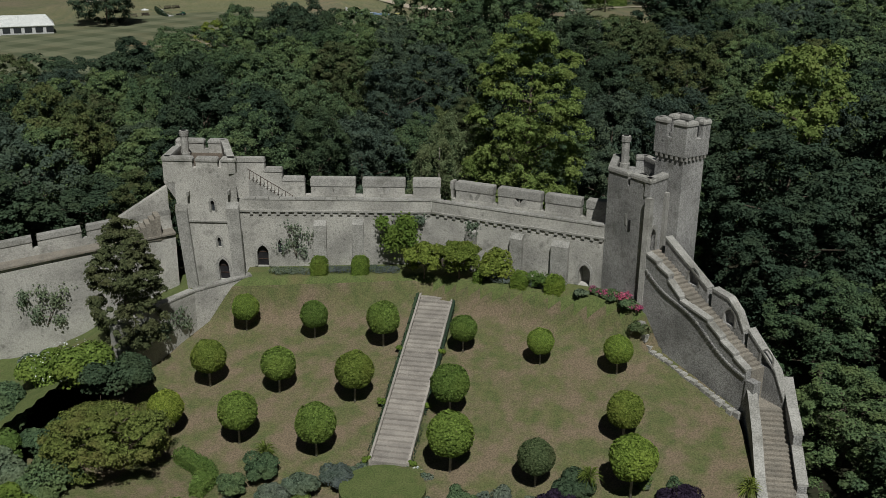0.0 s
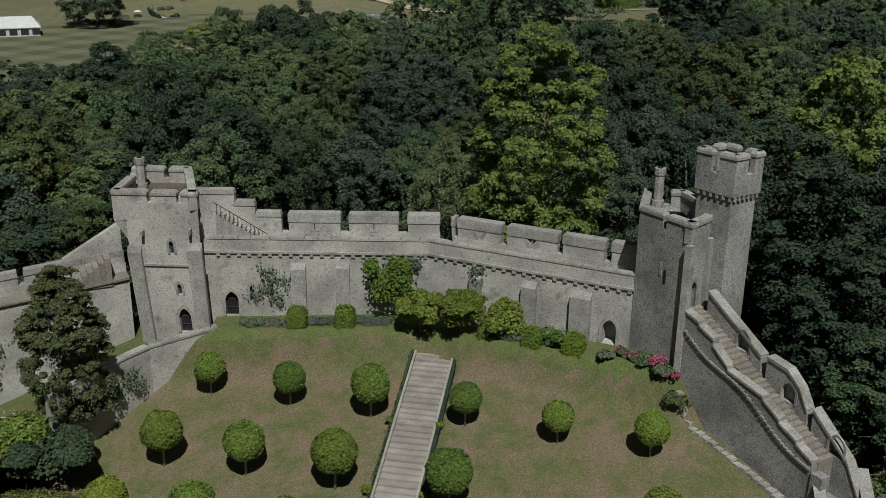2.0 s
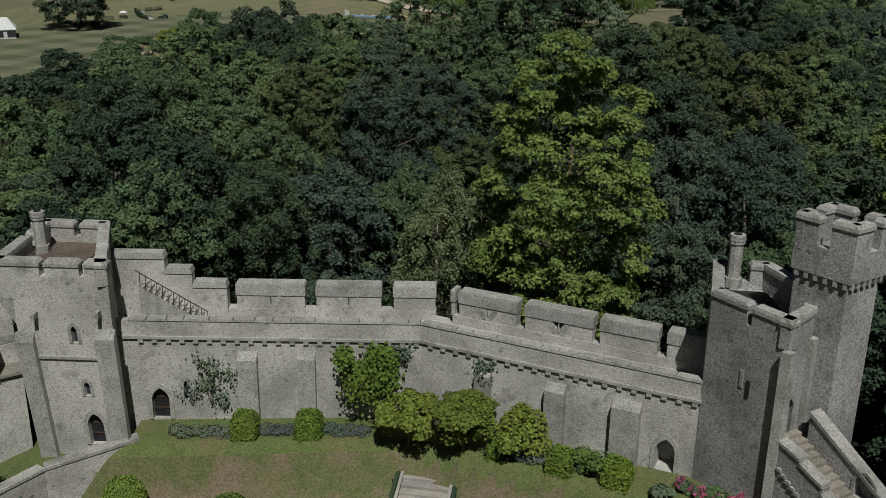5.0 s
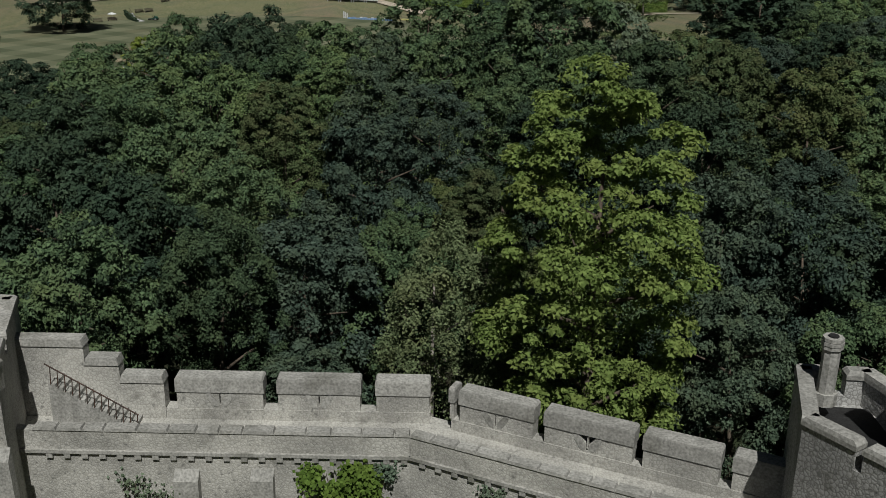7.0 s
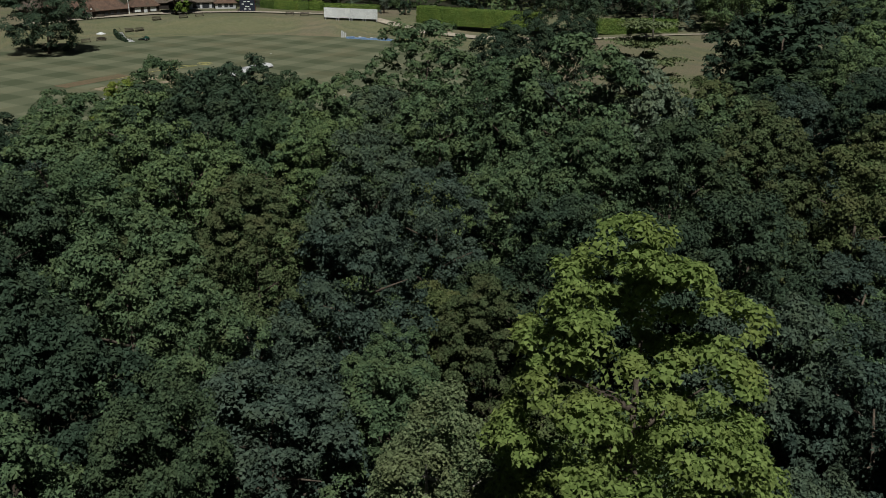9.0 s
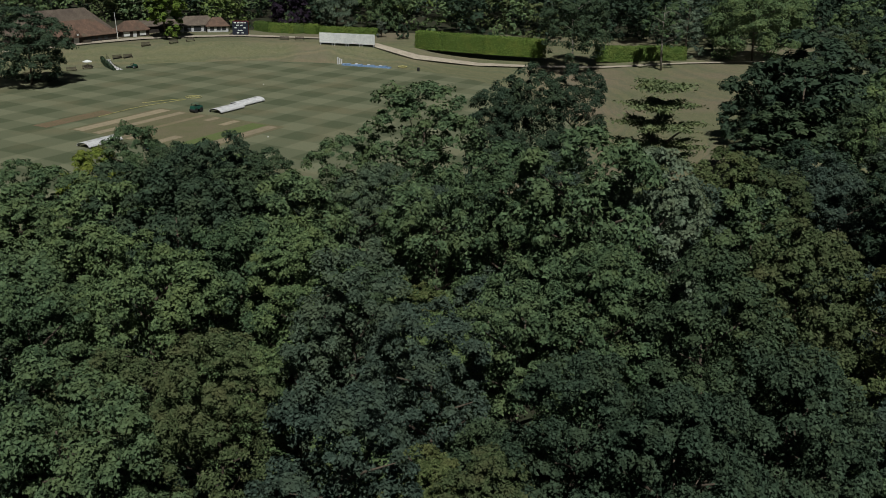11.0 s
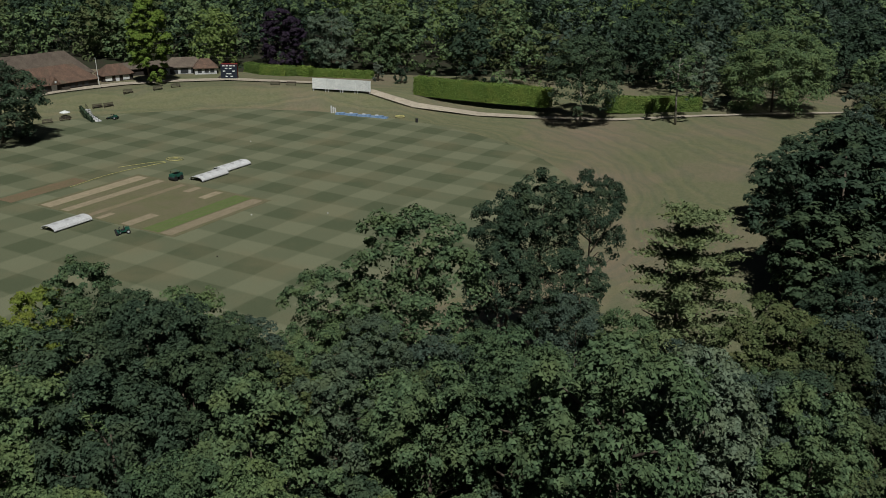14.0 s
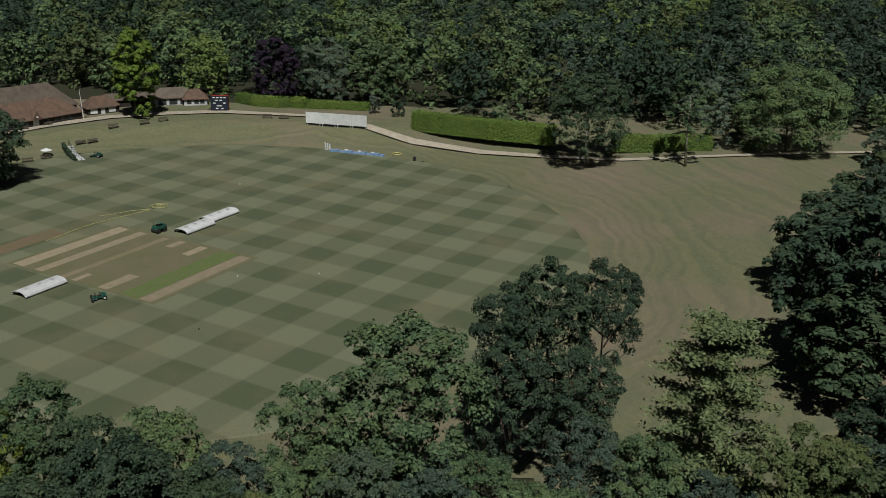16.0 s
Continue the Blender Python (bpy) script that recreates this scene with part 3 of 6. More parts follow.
def lancet(line, s, d, z, w, h, parent):
    m = line.matrix(s, d, z)
    f = part("window_frame", ring_outline(bmesh.new(), arch_outline(w, h, h * 0.75), arch_outline(w + 0.36, h + 0.25, h * 0.75), -0.05, 0.08, m), ASHLAR, parent, "pale dressed stone surround")
    part("pane", extrude_outline(bmesh.new(), arch_outline(w, h, h * 0.75), 0.22, 0.26, m), GLASS, f, "leaded glass pane")


def hole(line, s, z, w, h, depth, spring=0.62):
    m = line.matrix(s, -0.6, z)
    return lambda bm: extrude_outline(bm, arch_outline(w, h, h * spring), 0, depth + 0.6, m)


def merlon(line, s0, s1, d, z0, z1, parent, slit=True, thick=0.7):
    """One merlon: flint body, overhanging stone coping, splayed arrow slit."""
    body = part("merlon", prism(bmesh.new(), line.quad(s0 + 0.05, s1 - 0.05, d, d + thick), z0, z1 - 0.75), FLINT, parent)
    bm = bmesh.new()
    prism(bm, line.quad(s0, s1, d - 0.06, d + thick + 0.06), z1 - 0.75, z1 - 0.1)
    prism(bm, line.quad(s0, s1, d - 0.06, d + thick + 0.06), z1 - 0.1, z1, 0.07)
    part("coping", bm, ASHLAR, body, "weathered stone coping")
    if slit:
        c = (s0 + s1) / 2

        def splay(bm):
            m = line.matrix(c, 0, 0)
            ring = [(-0.4, z1 - 0.78), (-0.06, z1 - 1.2), (-0.05, z0 + 0.1), (0.05, z0 + 0.1), (0.06, z1 - 1.2), (0.4, z1 - 0.78)]
            extrude_outline(bm, ring, d - 0.2, d + thick * 0.7, m)
            prism(bm, line.quad(c - 0.03, c + 0.03, d, d + thick + 0.2), z0 + 0.2, z1 - 0.85)
        cut(body, [splay])
        body.data.materials[0] = FLINT
        bm = bmesh.new()
        for sg in (-1, 1):
            extrude_outline(bm, [(sg * 0.43, z1 - 0.8), (sg * 0.1, z1 - 1.22), (sg * 0.1, z0 + 0.12), (sg * 0.3, z0 + 0.12), (sg * 0.62, z1 - 1.0), (sg * 0.62, z1 - 0.8)], d - 0.025, d + 0.05, line.matrix(c, 0, 0))
        part("slit_jamb", bm, ASHLAR, body, "smooth pale stone splay")
    return body


def curtain(name, line, label, start_cut=0.0):
    w = tagged(new(name), label, "castle wall", kind="structure")
    return w


north = curtain("wall_north", L1, "high flint castle wall with merlons and a wall walk")
for line, doors, wins, end in ((L1, [(1.45, -0.25, 1.0, 2.0)], [(3.0, 1.0), (4.55, 1.0)], 0.0), (L2, [(14.2, 0.55, 1.0, 1.85)], [], 0.6)):
    back = 3.6
    if line is L1:
        poly = [line.at(-2.4, 0), line.at(line.len, 0), (-0.7 + 0.8, 83.7 + 3.6), line.at(-2.4, back)]
    else:
        poly = [line.at(0, 0), line.at(line.len + 1.5, 0), line.at(line.len + 1.5, back), (-0.7 + 0.8, 83.7 + 3.6)]
    body = part("wall_body", prism(bmesh.new(), poly, -9, WALK), FLINT, north)
    cut(body, [hole(line, s, z, w, h, 1.2) for s, z, w, h in doors] + [hole(line, s, z, 0.3, 1.25, 0.7, 0.75) for s, z in wins])
    for s, z, w, h in doors:
        pointed_door(line, s, 0.0, z, w, h, north, leaf=line is L1)
    for s, z in wins:
        lancet(line, s, 0.0, z, 0.3, 1.25, north)
    L = line.len
    part("string_course", prism(bmesh.new(), line.quad(-0.7 if line is L1 else 0, L, -0.14, 0.2), WALK - 0.12, WALK + 0.04), ASHLAR, north, "projecting stone string course")
    part("parapet", prism(bmesh.new(), line.quad(-0.9 if line is L1 else 0.02, L - 0.02, -0.02, 0.42), WALK + 0.04, WALK + 0.98), FLINT, north)
    k, s = 0, 0.0
    rr = random.Random(4)
    while s < L - 0.4:
        l = min(rr.uniform(0.9, 1.5), L - s)
        part("coping_stone", prism(bmesh.new(), line.quad(s + 0.01, s + l - 0.01, -0.07, 0.5), WALK + 0.98, WALK + 1.12 + rr.uniform(0, 0.012), 0.05), ASHLAR, north)
        s += l
    s = 0.5
    while s < L - 0.3:
        part("corbel", prism(bmesh.new(), line.quad(s, s + 0.28, -0.12, 0.05), WALK - 0.36, WALK - 0.12), ASHLAR, north)
        s += 0.78
    part("outer_parapet", prism(bmesh.new(), line.quad(5.02 if line is L1 else 0.6, L + (0.8 if line is L1 else 1.2), 2.9, 3.6), WALK, WALK + 0.55), FLINT, north)
# buttresses on the wall
for line, s, z1, w in ((L1, 6.1, 4.2, 1.1), (L1, 9.5, 4.3, 1.0), (L2, 3.5, 4.3, 0.9), (L2, 7.6, 4.3, 1.1), (L2, 11.3, 4.2, 1.5)):
    b = part("buttress", prism(bmesh.new(), line.quad(s, s + w, -0.45, 0.05), -3, z1 - 0.5), ASHLAR, north)
    part("weathering", prism(bmesh.new(), line.quad(s, s + w, -0.45, 0.05), z1 - 0.5, [z1 - 0.45, z1 - 0.45, z1, z1]), ASHLAR, b)
for s0, s1, sl in ((5.5, 9.6, True), (10.2, 14.1, True)):
    merlon(L1, s0, s1, 2.95, WALK + 0.55, TOP, north, sl)
merlon(L1, 14.75, 17.3, 2.95, WALK + 0.55, TOP, north, False)
merlon(L2, 0.45, 0.75, 2.95, WALK + 0.55, TOP, north, False)
for s0, s1, sl in ((0.95, 4.6, True), (5.05, 9.1, True), (9.45, 12.7, False), (13.15, 15.2, False)):
    merlon(L2, s0, s1, 2.95, WALK + 0.55, TOP, north, sl)
# wall stepping up to the tower, and its stair
for s0, s1, z1, sl in ((-1.9, 1.45, 8.95, True), (1.45, 3.0, 8.05, False), (3.0, 5.0, 7.2, False)):
    b = part("stepped_parapet", prism(bmesh.new(), L1.quad(s0, s1, 2.9, 3.6), WALK, z1 - 0.35), FLINT, north)
    part("coping", prism(bmesh.new(), L1.quad(s0 - 0.02, s1 + 0.02, 2.84, 3.66), z1 - 0.35, z1, 0.1), ASHLAR, b)
walk_stair = thing("stone_stair", "stone stair on the wall walk with rusted iron railing", "stairs")
for i in range(12):
    s = 3.9 - i * 0.31
    part("step", prism(bmesh.new(), L1.quad(s - 0.31, s, 1.75, 2.9), WALK, WALK + 0.19 * (i + 1)), ASHLAR, walk_stair)
for i in range(13):
    s = 4.0 - i * 0.31
    x, y = L1.at(s, 1.75)
    part("baluster", tube(bmesh.new(), [(x, y, WALK + 0.19 * i), (x + 0.05, y, WALK + 0.19 * i + 0.85)], [0.025, 0.025], 5), IRON, walk_stair)
x0, y0 = L1.at(4.1, 1.75)
x1, y1 = L1.at(0.1, 1.75)
part("handrail", tube(bmesh.new(), [(x0, y0, WALK + 0.8), (x1, y1, WALK + 0.19 * 12.6 + 0.9)], [0.035, 0.035], 6), IRON, walk_stair)


def crown_wall(parent, poly, z0, z_sill, z_top, thick, gaps, mat=FLINT):
    """Parapet round a polygon: a low ring, merlons between the gaps, copings."""
    n = len(poly)
    for i in range(n):
        a, b = poly[i], poly[(i + 1) % n]
        ln = Line(a, b)
        part("parapet", prism(bmesh.new(), ln.quad(0, ln.len, 0, thick), z0, z_sill), mat, parent)
        marks = [0.0]
        for g0, g1 in gaps.get(i, []):
            marks += [g0, g1]
        marks.append(ln.len)
        for s0, s1 in zip(marks[::2], marks[1::2]):
            m = part("merlon", prism(bmesh.new(), ln.quad(s0, s1, 0.0, thick - 0.002), z_sill, z_top - 0.28), mat, parent)
            bm = bmesh.new()
            prism(bm, ln.quad(s0 - 0.04, s1 + 0.04, -0.07, thick + 0.06), z_top - 0.28, z_top - 0.1)
            prism(bm, ln.quad(s0 - 0.04, s1 + 0.04, -0.07, thick + 0.06), z_top - 0.1, z_top + 0.06, 0.14)
            part("coping", bm, ASHLAR, m)


def chimney(name, x, y, z0, z1, r, label):
    t = thing(name, label, "chimney")
    def octagon(rr):
        return [(x + rr * math.cos(a), y + rr * math.sin(a)) for a in (math.pi / 8 + k * math.pi / 4 for k in range(8))]
    part("base", prism(bmesh.new(), octagon(r * 1.35), z0, z0 + 0.5), ASHLAR, t)
    part("shaft", prism(bmesh.new(), octagon(r), z0 + 0.5, z1 - 0.5), ASHLAR, t)
    bm = bmesh.new()
    for k in range(3):
        prism(bm, octagon(r * (1.2 + 0.06 * (k % 2))), z1 - 0.5 + k * 0.16, z1 - 0.36 + k * 0.16)
    part("cap", bm, ASHLAR, t)
    part("flue", prism(bmesh.new(), octagon(r * 0.6), z1 - 0.05, z1 + 0.02), BLACK, t)
    return t


# square tower with a door, at the west end of the wall
west = thing("west_tower", "square flint tower with pale quoins, crenellated top and dark door", "tower", kind="structure")
FL = Line((-22.6, 81.7), (-17.3, 81.5))
T1 = [FL.at(0), FL.at(FL.len), (-19.4, 88.6), (-22.3, 88.8)]
body = part("tower_body", prism(bmesh.new(), T1, -9, 7.0), FLINT, west)
bmu = bmesh.new()
prism(bmu, [(-22.5, 81.7), (-17.3, 81.5), (-19.4, 88.6), (-22.3, 88.8)], 7.0, 8.0)
prism(bmu, [(-23.5, 81.75), (-17.3, 81.5), (-19.4, 88.6), (-23.4, 88.8)], 8.0, 8.9)
part("upper_stage", bmu, FLINT, west)
part("corbelled_corner", prism(bmesh.new(), [(-22.6, 81.74), (-22.4, 81.74), (-22.4, 88.7), (-22.6, 88.7)], 6.2, 8.0), FLINT, west)
bmc = bmesh.new()
v = [bmc.verts.new(p) for p in ((-22.48, 81.75, 6.2), (-23.5, 81.75, 8.0), (-22.48, 81.75, 8.0), (-22.4, 88.7, 6.2), (-23.4, 88.7, 8.0), (-22.4, 88.7, 8.0))]
for f in ((0, 2, 1), (3, 4, 5), (0, 1, 4, 3), (1, 2, 5, 4), (0, 3, 5, 2)):
    bmc.faces.new([v[i] for i in f])
part("corbel", bmc, ASHLAR, west)
cut(body, [hole(FL, 3.35, -0.75, 0.95, 1.95, 1.0), hole(FL, 3.25, 2.3, 0.32, 0.85, 0.6, 0.9), hole(FL, 3.1, 5.5, 0.34, 1.0, 0.6, 0.9)])
pointed_door(FL, 3.35, 0.0, -0.75, 0.95, 1.95, west)
for z, h, s in ((2.3, 0.85, 3.25), (5.5, 1.0, 3.1)):
    lancet(FL, s, 0.0, z, 0.32, h, west)
for s0, s1, z1 in ((-0.15, 0.85, 6.1), (4.3, 5.4, 6.4)):
    b = part("buttress", prism(bmesh.new(), FL.quad(s0, s1, -0.38, 0.02), -5, z1 - 0.5, ), ASHLAR, west)
    part("weathering", prism(bmesh.new(), FL.quad(s0, s1, -0.38, 0.02), z1 - 0.5, [z1 - 0.5, z1 - 0.5, z1, z1]), ASHLAR, b)
part("string_course", prism(bmesh.new(), FL.quad(0.85, 4.45, -0.12, 0.02), 4.55, 4.7), ASHLAR, west)
for s, z in ((1.2, 7.0), (4.7, 7.2)):
    x, y = FL.at(s, -0.2)
    part("water_spout", box(bmesh.new(), x - 0.1, x + 0.1, y - 0.35, y + 0.25, z, z + 0.35), ASHLAR, west)
for o in west.children_recursive:
    for v in o.data.vertices:
        x, y, z = v.co
        if z < 7.0:
            v.co.x = x + min((7.0 - z) / 8.0, 1.3) * (0.75 - 0.07 * (x + 22.6))
TT = [(-23.5, 81.75), (-17.3, 81.5), (-19.4, 88.6), (-23.4, 88.8)]
crown_wall(west, TT, 8.9, 9.35, 10.2, 0.55, {0: [(2.55, 2.85), (4.7, 5.0)], 2: [(1.6, 2.0), (4.2, 4.6)], 3: [(2.5, 3.1)], 1: [(2.6, 3.1)]})
part("roof_deck", box(bmesh.new(), -22.9, -19.6, 82.2, 88.3, 8.85, 9.0), THATCH, west)
chimney("chimney", -22.7, 86.4, 8.95, 11.5, 0.34, "pale stone octagonal chimney on the tower roof")

# many-sided tower at the east end, with its stair door
east = thing("east_tower", "tall flint tower with stone coping and a stair door", "tower", kind="structure")
T2 = [(13.5, 77.0), (16.1, 73.2), (17.7, 74.8), (18.6, 77.2), (17.4, 81.0), (14.6, 81.2)]
EB = part("tower_body", prism(bmesh.new(), T2, -9, 9.6), FLINT_DARK, east)
DF = Line(T2[1], T2[2])
cut(EB, [hole(DF, 0.85, 4.9, 0.8, 2.0, 0.9)])
pointed_door(DF, 0.85, 0.0, 4.9, 0.8, 2.0, east)
crown_wall(east, T2, 9.6, 10.0, 11.0, 0.5, {0: [(2.15, 2.45)], 4: [(1.0, 1.6)]}, FLINT_DARK)
part("roof_deck", prism(bmesh.new(), [(15.0, 77.0), (16.2, 74.8), (17.2, 76.0), (17.2, 80.2), (15.2, 80.4)], 9.4, 9.65), BLACK, east)
for p, s0, s1 in ((T2[1], -0.35, 0.35), (T2[2], -0.3, 0.3)):
    b = part("quoin_pier", prism(bmesh.new(), [(p[0] + s0, p[1] - 0.1), (p[0], p[1] - 0.38), (p[0] + s1, p[1] - 0.1), (p[0], p[1] + 0.2)], -8, 9.6), ASHLAR, east, "pale dressed stone corner")
EL = Line(T2[0], T2[1])
for i, (s, z) in enumerate(((2.3, 6.8), (2.7, 6.4))):
    x, y = EL.at(s, -0.05)
    part("arrow_slit_frame", prism(bmesh.new(), EL.quad(s - 0.1, s + 0.1, -0.05, 0.1), z, z + 0.9), BLACK if i else ASHLAR, east)
chimney("chimney", 15.2, 79.6, 10.2, 13.0, 0.33, "slim octagonal stone chimney on the tower")

turret = thing("stair_turret", "tall square flint turret with corbelled crenellated top", "tower", kind="structure")
TQ = [(16.7, 76.0), (18.6, 73.7), (20.75, 75.1), (18.85, 77.5)]
TS = [(16.92, 76.0), (18.62, 73.95), (20.48, 75.12), (18.83, 77.25)]
part("shaft", prism(bmesh.new(), TS, -9, 12.6), FLINT_DARK, turret)
part("head", prism(bmesh.new(), TQ, 12.6, 13.6), FLINT_DARK, turret)
for i in range(4):
    ln = Line(TQ[i], TQ[(i + 1) % 4])
    for k in range(6):
        s = 0.2 + k * (ln.len - 0.55) / 5
        part("corbel", prism(bmesh.new(), ln.quad(s, s + 0.2, 0.02, 0.3), 12.3, 12.6), ASHLAR, turret)
crown_wall(turret, TQ, 13.6, 13.95, 15.3, 0.42, {i: [(1.15, 1.75)] for i in range(4)}, FLINT_DARK)

# curtain wall going off to the west
LW = Line((-46.0, 72.5), (-23.2, 82.9))
ww = curtain("wall_west", LW, "flint castle wall with a stone wall walk and merlons")
sl = lambda s: -0.09 * (LW.len - s)
q = LW.quad(0, LW.len, 0, 2.0)
part("wall_body", prism(bmesh.new(), q, -9, [3.0 + sl(0), 3.0, 3.0, 3.0 + sl(0)]), FLINT, ww)
part("walk_slab", prism(bmesh.new(), LW.quad(0, LW.len, -0.2, 1.5), [3.0 + sl(0), 3.0, 3.0, 3.0 + sl(0)], [3.16 + sl(0), 3.16, 3.16, 3.16 + sl(0)]), PAVING, ww, "warm stone walk slabs")
for s0, s1 in ((0.3, 4.6), (5.1, 9.4), (9.9, 13.4), (13.85, 17.4), (17.85, 25.0)):
    s1 = min(s1, LW.len)
    a, b = sl(s0), sl(s1)
    m = part("merlon", prism(bmesh.new(), LW.quad(s0, s1, 1.45, 2.05), [3.0 + a, 3 + b, 3 + b, 3 + a], [4.4 + a, 4.4 + b, 4.4 + b, 4.4 + a]), FLINT, ww)
    part("coping", prism(bmesh.new(), LW.quad(s0 - 0.04, s1 + 0.04, 1.38, 2.12), [4.4 + a, 4.4 + b, 4.4 + b, 4.4 + a], [4.85 + a, 4.85 + b, 4.85 + b, 4.85 + a], 0.06), ASHLAR, m)
part("outer_parapet", prism(bmesh.new(), LW.quad(0, LW.len, 1.42, 2.02), -9, [3.75 + sl(0), 3.75, 3.75, 3.75 + sl(0)]), FLINT, ww)
for i in range(7):
    part("step", prism(bmesh.new(), LW.quad(20.9 + i * 0.42, 21.35 + i * 0.42, -0.1, 1.4), 2.6, 3.0 + 0.3 * i), PAVING, ww, "worn brown stone step")
part("rising_parapet", prism(bmesh.new(), LW.quad(20.6, 24.9, 1.4, 2.0), 2.9, [4.6, 7.0, 7.0, 4.6]), FLINT, ww)

# retaining wall below the west tower
rw = tagged(new("retaining_wall"), "low flint retaining wall with stone coping and roses", "garden wall", kind="structure")
RP = [(-16.4, 81.3), (-20.9, 79.0), (-23.3, 75.6), (-25.7, 72.3), (-27.6, 69.6), (-33, 60)]
for (a, b), (za, zb) in zip(zip(RP, RP[1:4]), ((-0.3, -0.9), (-0.9, -1.0), (-1.0, -1.4))):
    ln = Line(b, a)
    part("wall_body", prism(bmesh.new(), ln.quad(-0.05, ln.len + 0.05, 0, 0.6), -9.5, [zb, za, za, zb]), FLINT, rw)
    part("coping", prism(bmesh.new(), ln.quad(-0.05, ln.len + 0.05, -0.06, 0.66), [zb, za, za, zb], [zb + 0.16, za + 0.16, za + 0.16, zb + 0.16], 0.05), ASHLAR, rw)

# east wall: a stair goes down on it, then a lower flight turns along the garden
SL = Line((16.2, 72.9), (21.4, 64.4))
SL2 = Line((22.55, 63.0), (21.3, 53.6))
ew = tagged(new("wall_east"), "dark flint wall carrying a descending stone stair", "castle wall", kind="structure")


def profile(name, line, pts, d0, d1, mat, parent, label=""):
    """A wall piece whose outline is given along the line and in height."""
    return part(name, extrude_outline(bmesh.new(), pts, d0, d1, line.matrix(0, 0, 0)), mat, parent, label)


def coping_on(line, tops, d0, d1, parent, thick=0.16):
    for (s0, za), (s1, zb_) in zip(tops, tops[1:]):
        profile("coping_stone", line, [(s0, za), (s1 - 0.02, zb_), (s1 - 0.02, zb_ + thick), (s0, za + thick)], d0 - 0.07, d1 + 0.07, ASHLAR, parent)


stair_z = lambda s: 4.75 - 0.48 * s
N = 30
for i in range(N):
    s0, s1 = -0.6 + i * 11.6 / N, -0.6 + (i + 1) * 11.6 / N
    part("step", prism(bmesh.new(), SL.quad(s0, s1, 0.45, 1.75), -9, stair_z(s0)), PAVING, ew)
# stepped inner parapet
IN = [(-0.5, 5.2, 1.25, 4.75), (1.25, 4.55, 2.6, 4.1), (2.6, 3.7, 4.0, 2.75), (4.0, 2.55, 6.95, 2.05), (6.95, 1.85, 8.3, 1.15), (8.3, 0.95, 9.7, 0.4), (9.7, 0.2, 10.95, -0.35)]
for s0, za, s1, zb_ in IN:
    w = profile("parapet", SL, [(s0, -9), (s1, -9), (s1, zb_), (s0, za)], -0.05, 0.45, FLINT_DARK, ew)
    k = max(2, round((s1 - s0) / 0.7))
    coping_on(SL, [(s0 + (s1 - s0) * j / k, za + (zb_ - za) * j / k) for j in range(k + 1)], -0.05, 0.45, w)
# drip course of single stones that follows the stair
for i in range(38):
    s0 = 0.1 + i * 0.285
    z = 3.9 - 0.44 * s0 - 0.25 * math.sin(s0 * 0.9)
    part("drip_stone", prism(bmesh.new(), SL.quad(s0, s0 + 0.25, -0.16, 0), z - 0.1, z + 0.06), ASHLAR if i % 4 == 0 else FLINT_DARK, ew)
# outer wall with three large merlons and arched recesses
OUT = [[(0.1, 6.1), (4.95, 3.45)], [(5.4, 3.6), (7.05, 3.4), (8.05, 2.6), (8.8, 1.45)], [(9.2, 1.75), (11.95, -0.4), (13.0, -2.2)]]
for tops in OUT:
    w = profile("outer_merlon", SL, [(tops[0][0], -9), (tops[-1][0], -9)] + tops[::-1], 1.76, 2.35, FLINT_DARK, ew)
    coping_on(SL, tops, 1.76, 2.35, w, 0.2)
    c = tops[0][0] + (3.3 if tops is OUT[0] else 1.9)
    zc = stair_z(c) + 0.25
    cut(w, [lambda bm, c=c, zc=zc: extrude_outline(bm, arch_outline(1.0, 1.25, 0.7), -0.3, 0.4, SL.matrix(c, 1.76, zc))])
    part("recess_frame", ring_outline(bmesh.new(), arch_outline(1.0, 1.25, 0.7), arch_outline(1.3, 1.42, 0.7), -0.04, 0.06, SL.matrix(c, 1.76, zc)), ASHLAR, w, "pale stone arch")
part("outer_wall", prism(bmesh.new(), SL.quad(0.1, 12.9, 1.8, 2.3), -9, [5.0, -2.6, -2.6, 5.0]), FLINT_DARK, ew)
# end pier, landing and the lower flight
part("end_pier", prism(bmesh.new(), SL.quad(10.95, 11.9, -0.2, 0.6), -9, -0.9, 0.1), FLINT_DARK, ew)
z2 = lambda s: -2.8 - 0.49 * s
part("landing", prism(bmesh.new(), SL2.quad(-2.2, 0.0, 0.0, 2.1), -9.5, -2.8), PAVING, ew)
for i in range(26):
    s0, s1 = i * SL2.len / 26, (i + 1) * SL2.len / 26
    part("step", prism(bmesh.new(), SL2.quad(s0, s1, 0.0, 2.1), -9.5, z2(s0)), PAVING, ew)
LOW = [(-0.9, -1.3), (1.2, -2.2), (3.2, -3.2), (6.0, -5.2), (SL2.len, -6.6)]
w = profile("parapet", SL2, [(LOW[0][0], -9.5), (LOW[-1][0], -9.5)] + LOW[::-1], -0.55, -0.002, FLINT_DARK, ew)
coping_on(SL2, LOW, -0.55, -0.002, w, 0.1)
LOW = [(-1.6, -1.2), (1.0, -2.3), (3.4, -3.0), (3.4, -3.9), (6.2, -5.2), (6.2, -5.9), (SL2.len, -6.8)]
w = profile("outer_wall", SL2, [(LOW[0][0], -9.5), (LOW[-1][0], -9.5)] + LOW[::-1], 2.1, 2.7, FLINT_DARK, ew)
for a_, b_ in ((0, 1), (1, 2), (3, 4), (5, 6)):
    coping_on(SL2, [LOW[a_], LOW[b_]], 2.1, 2.7, w)


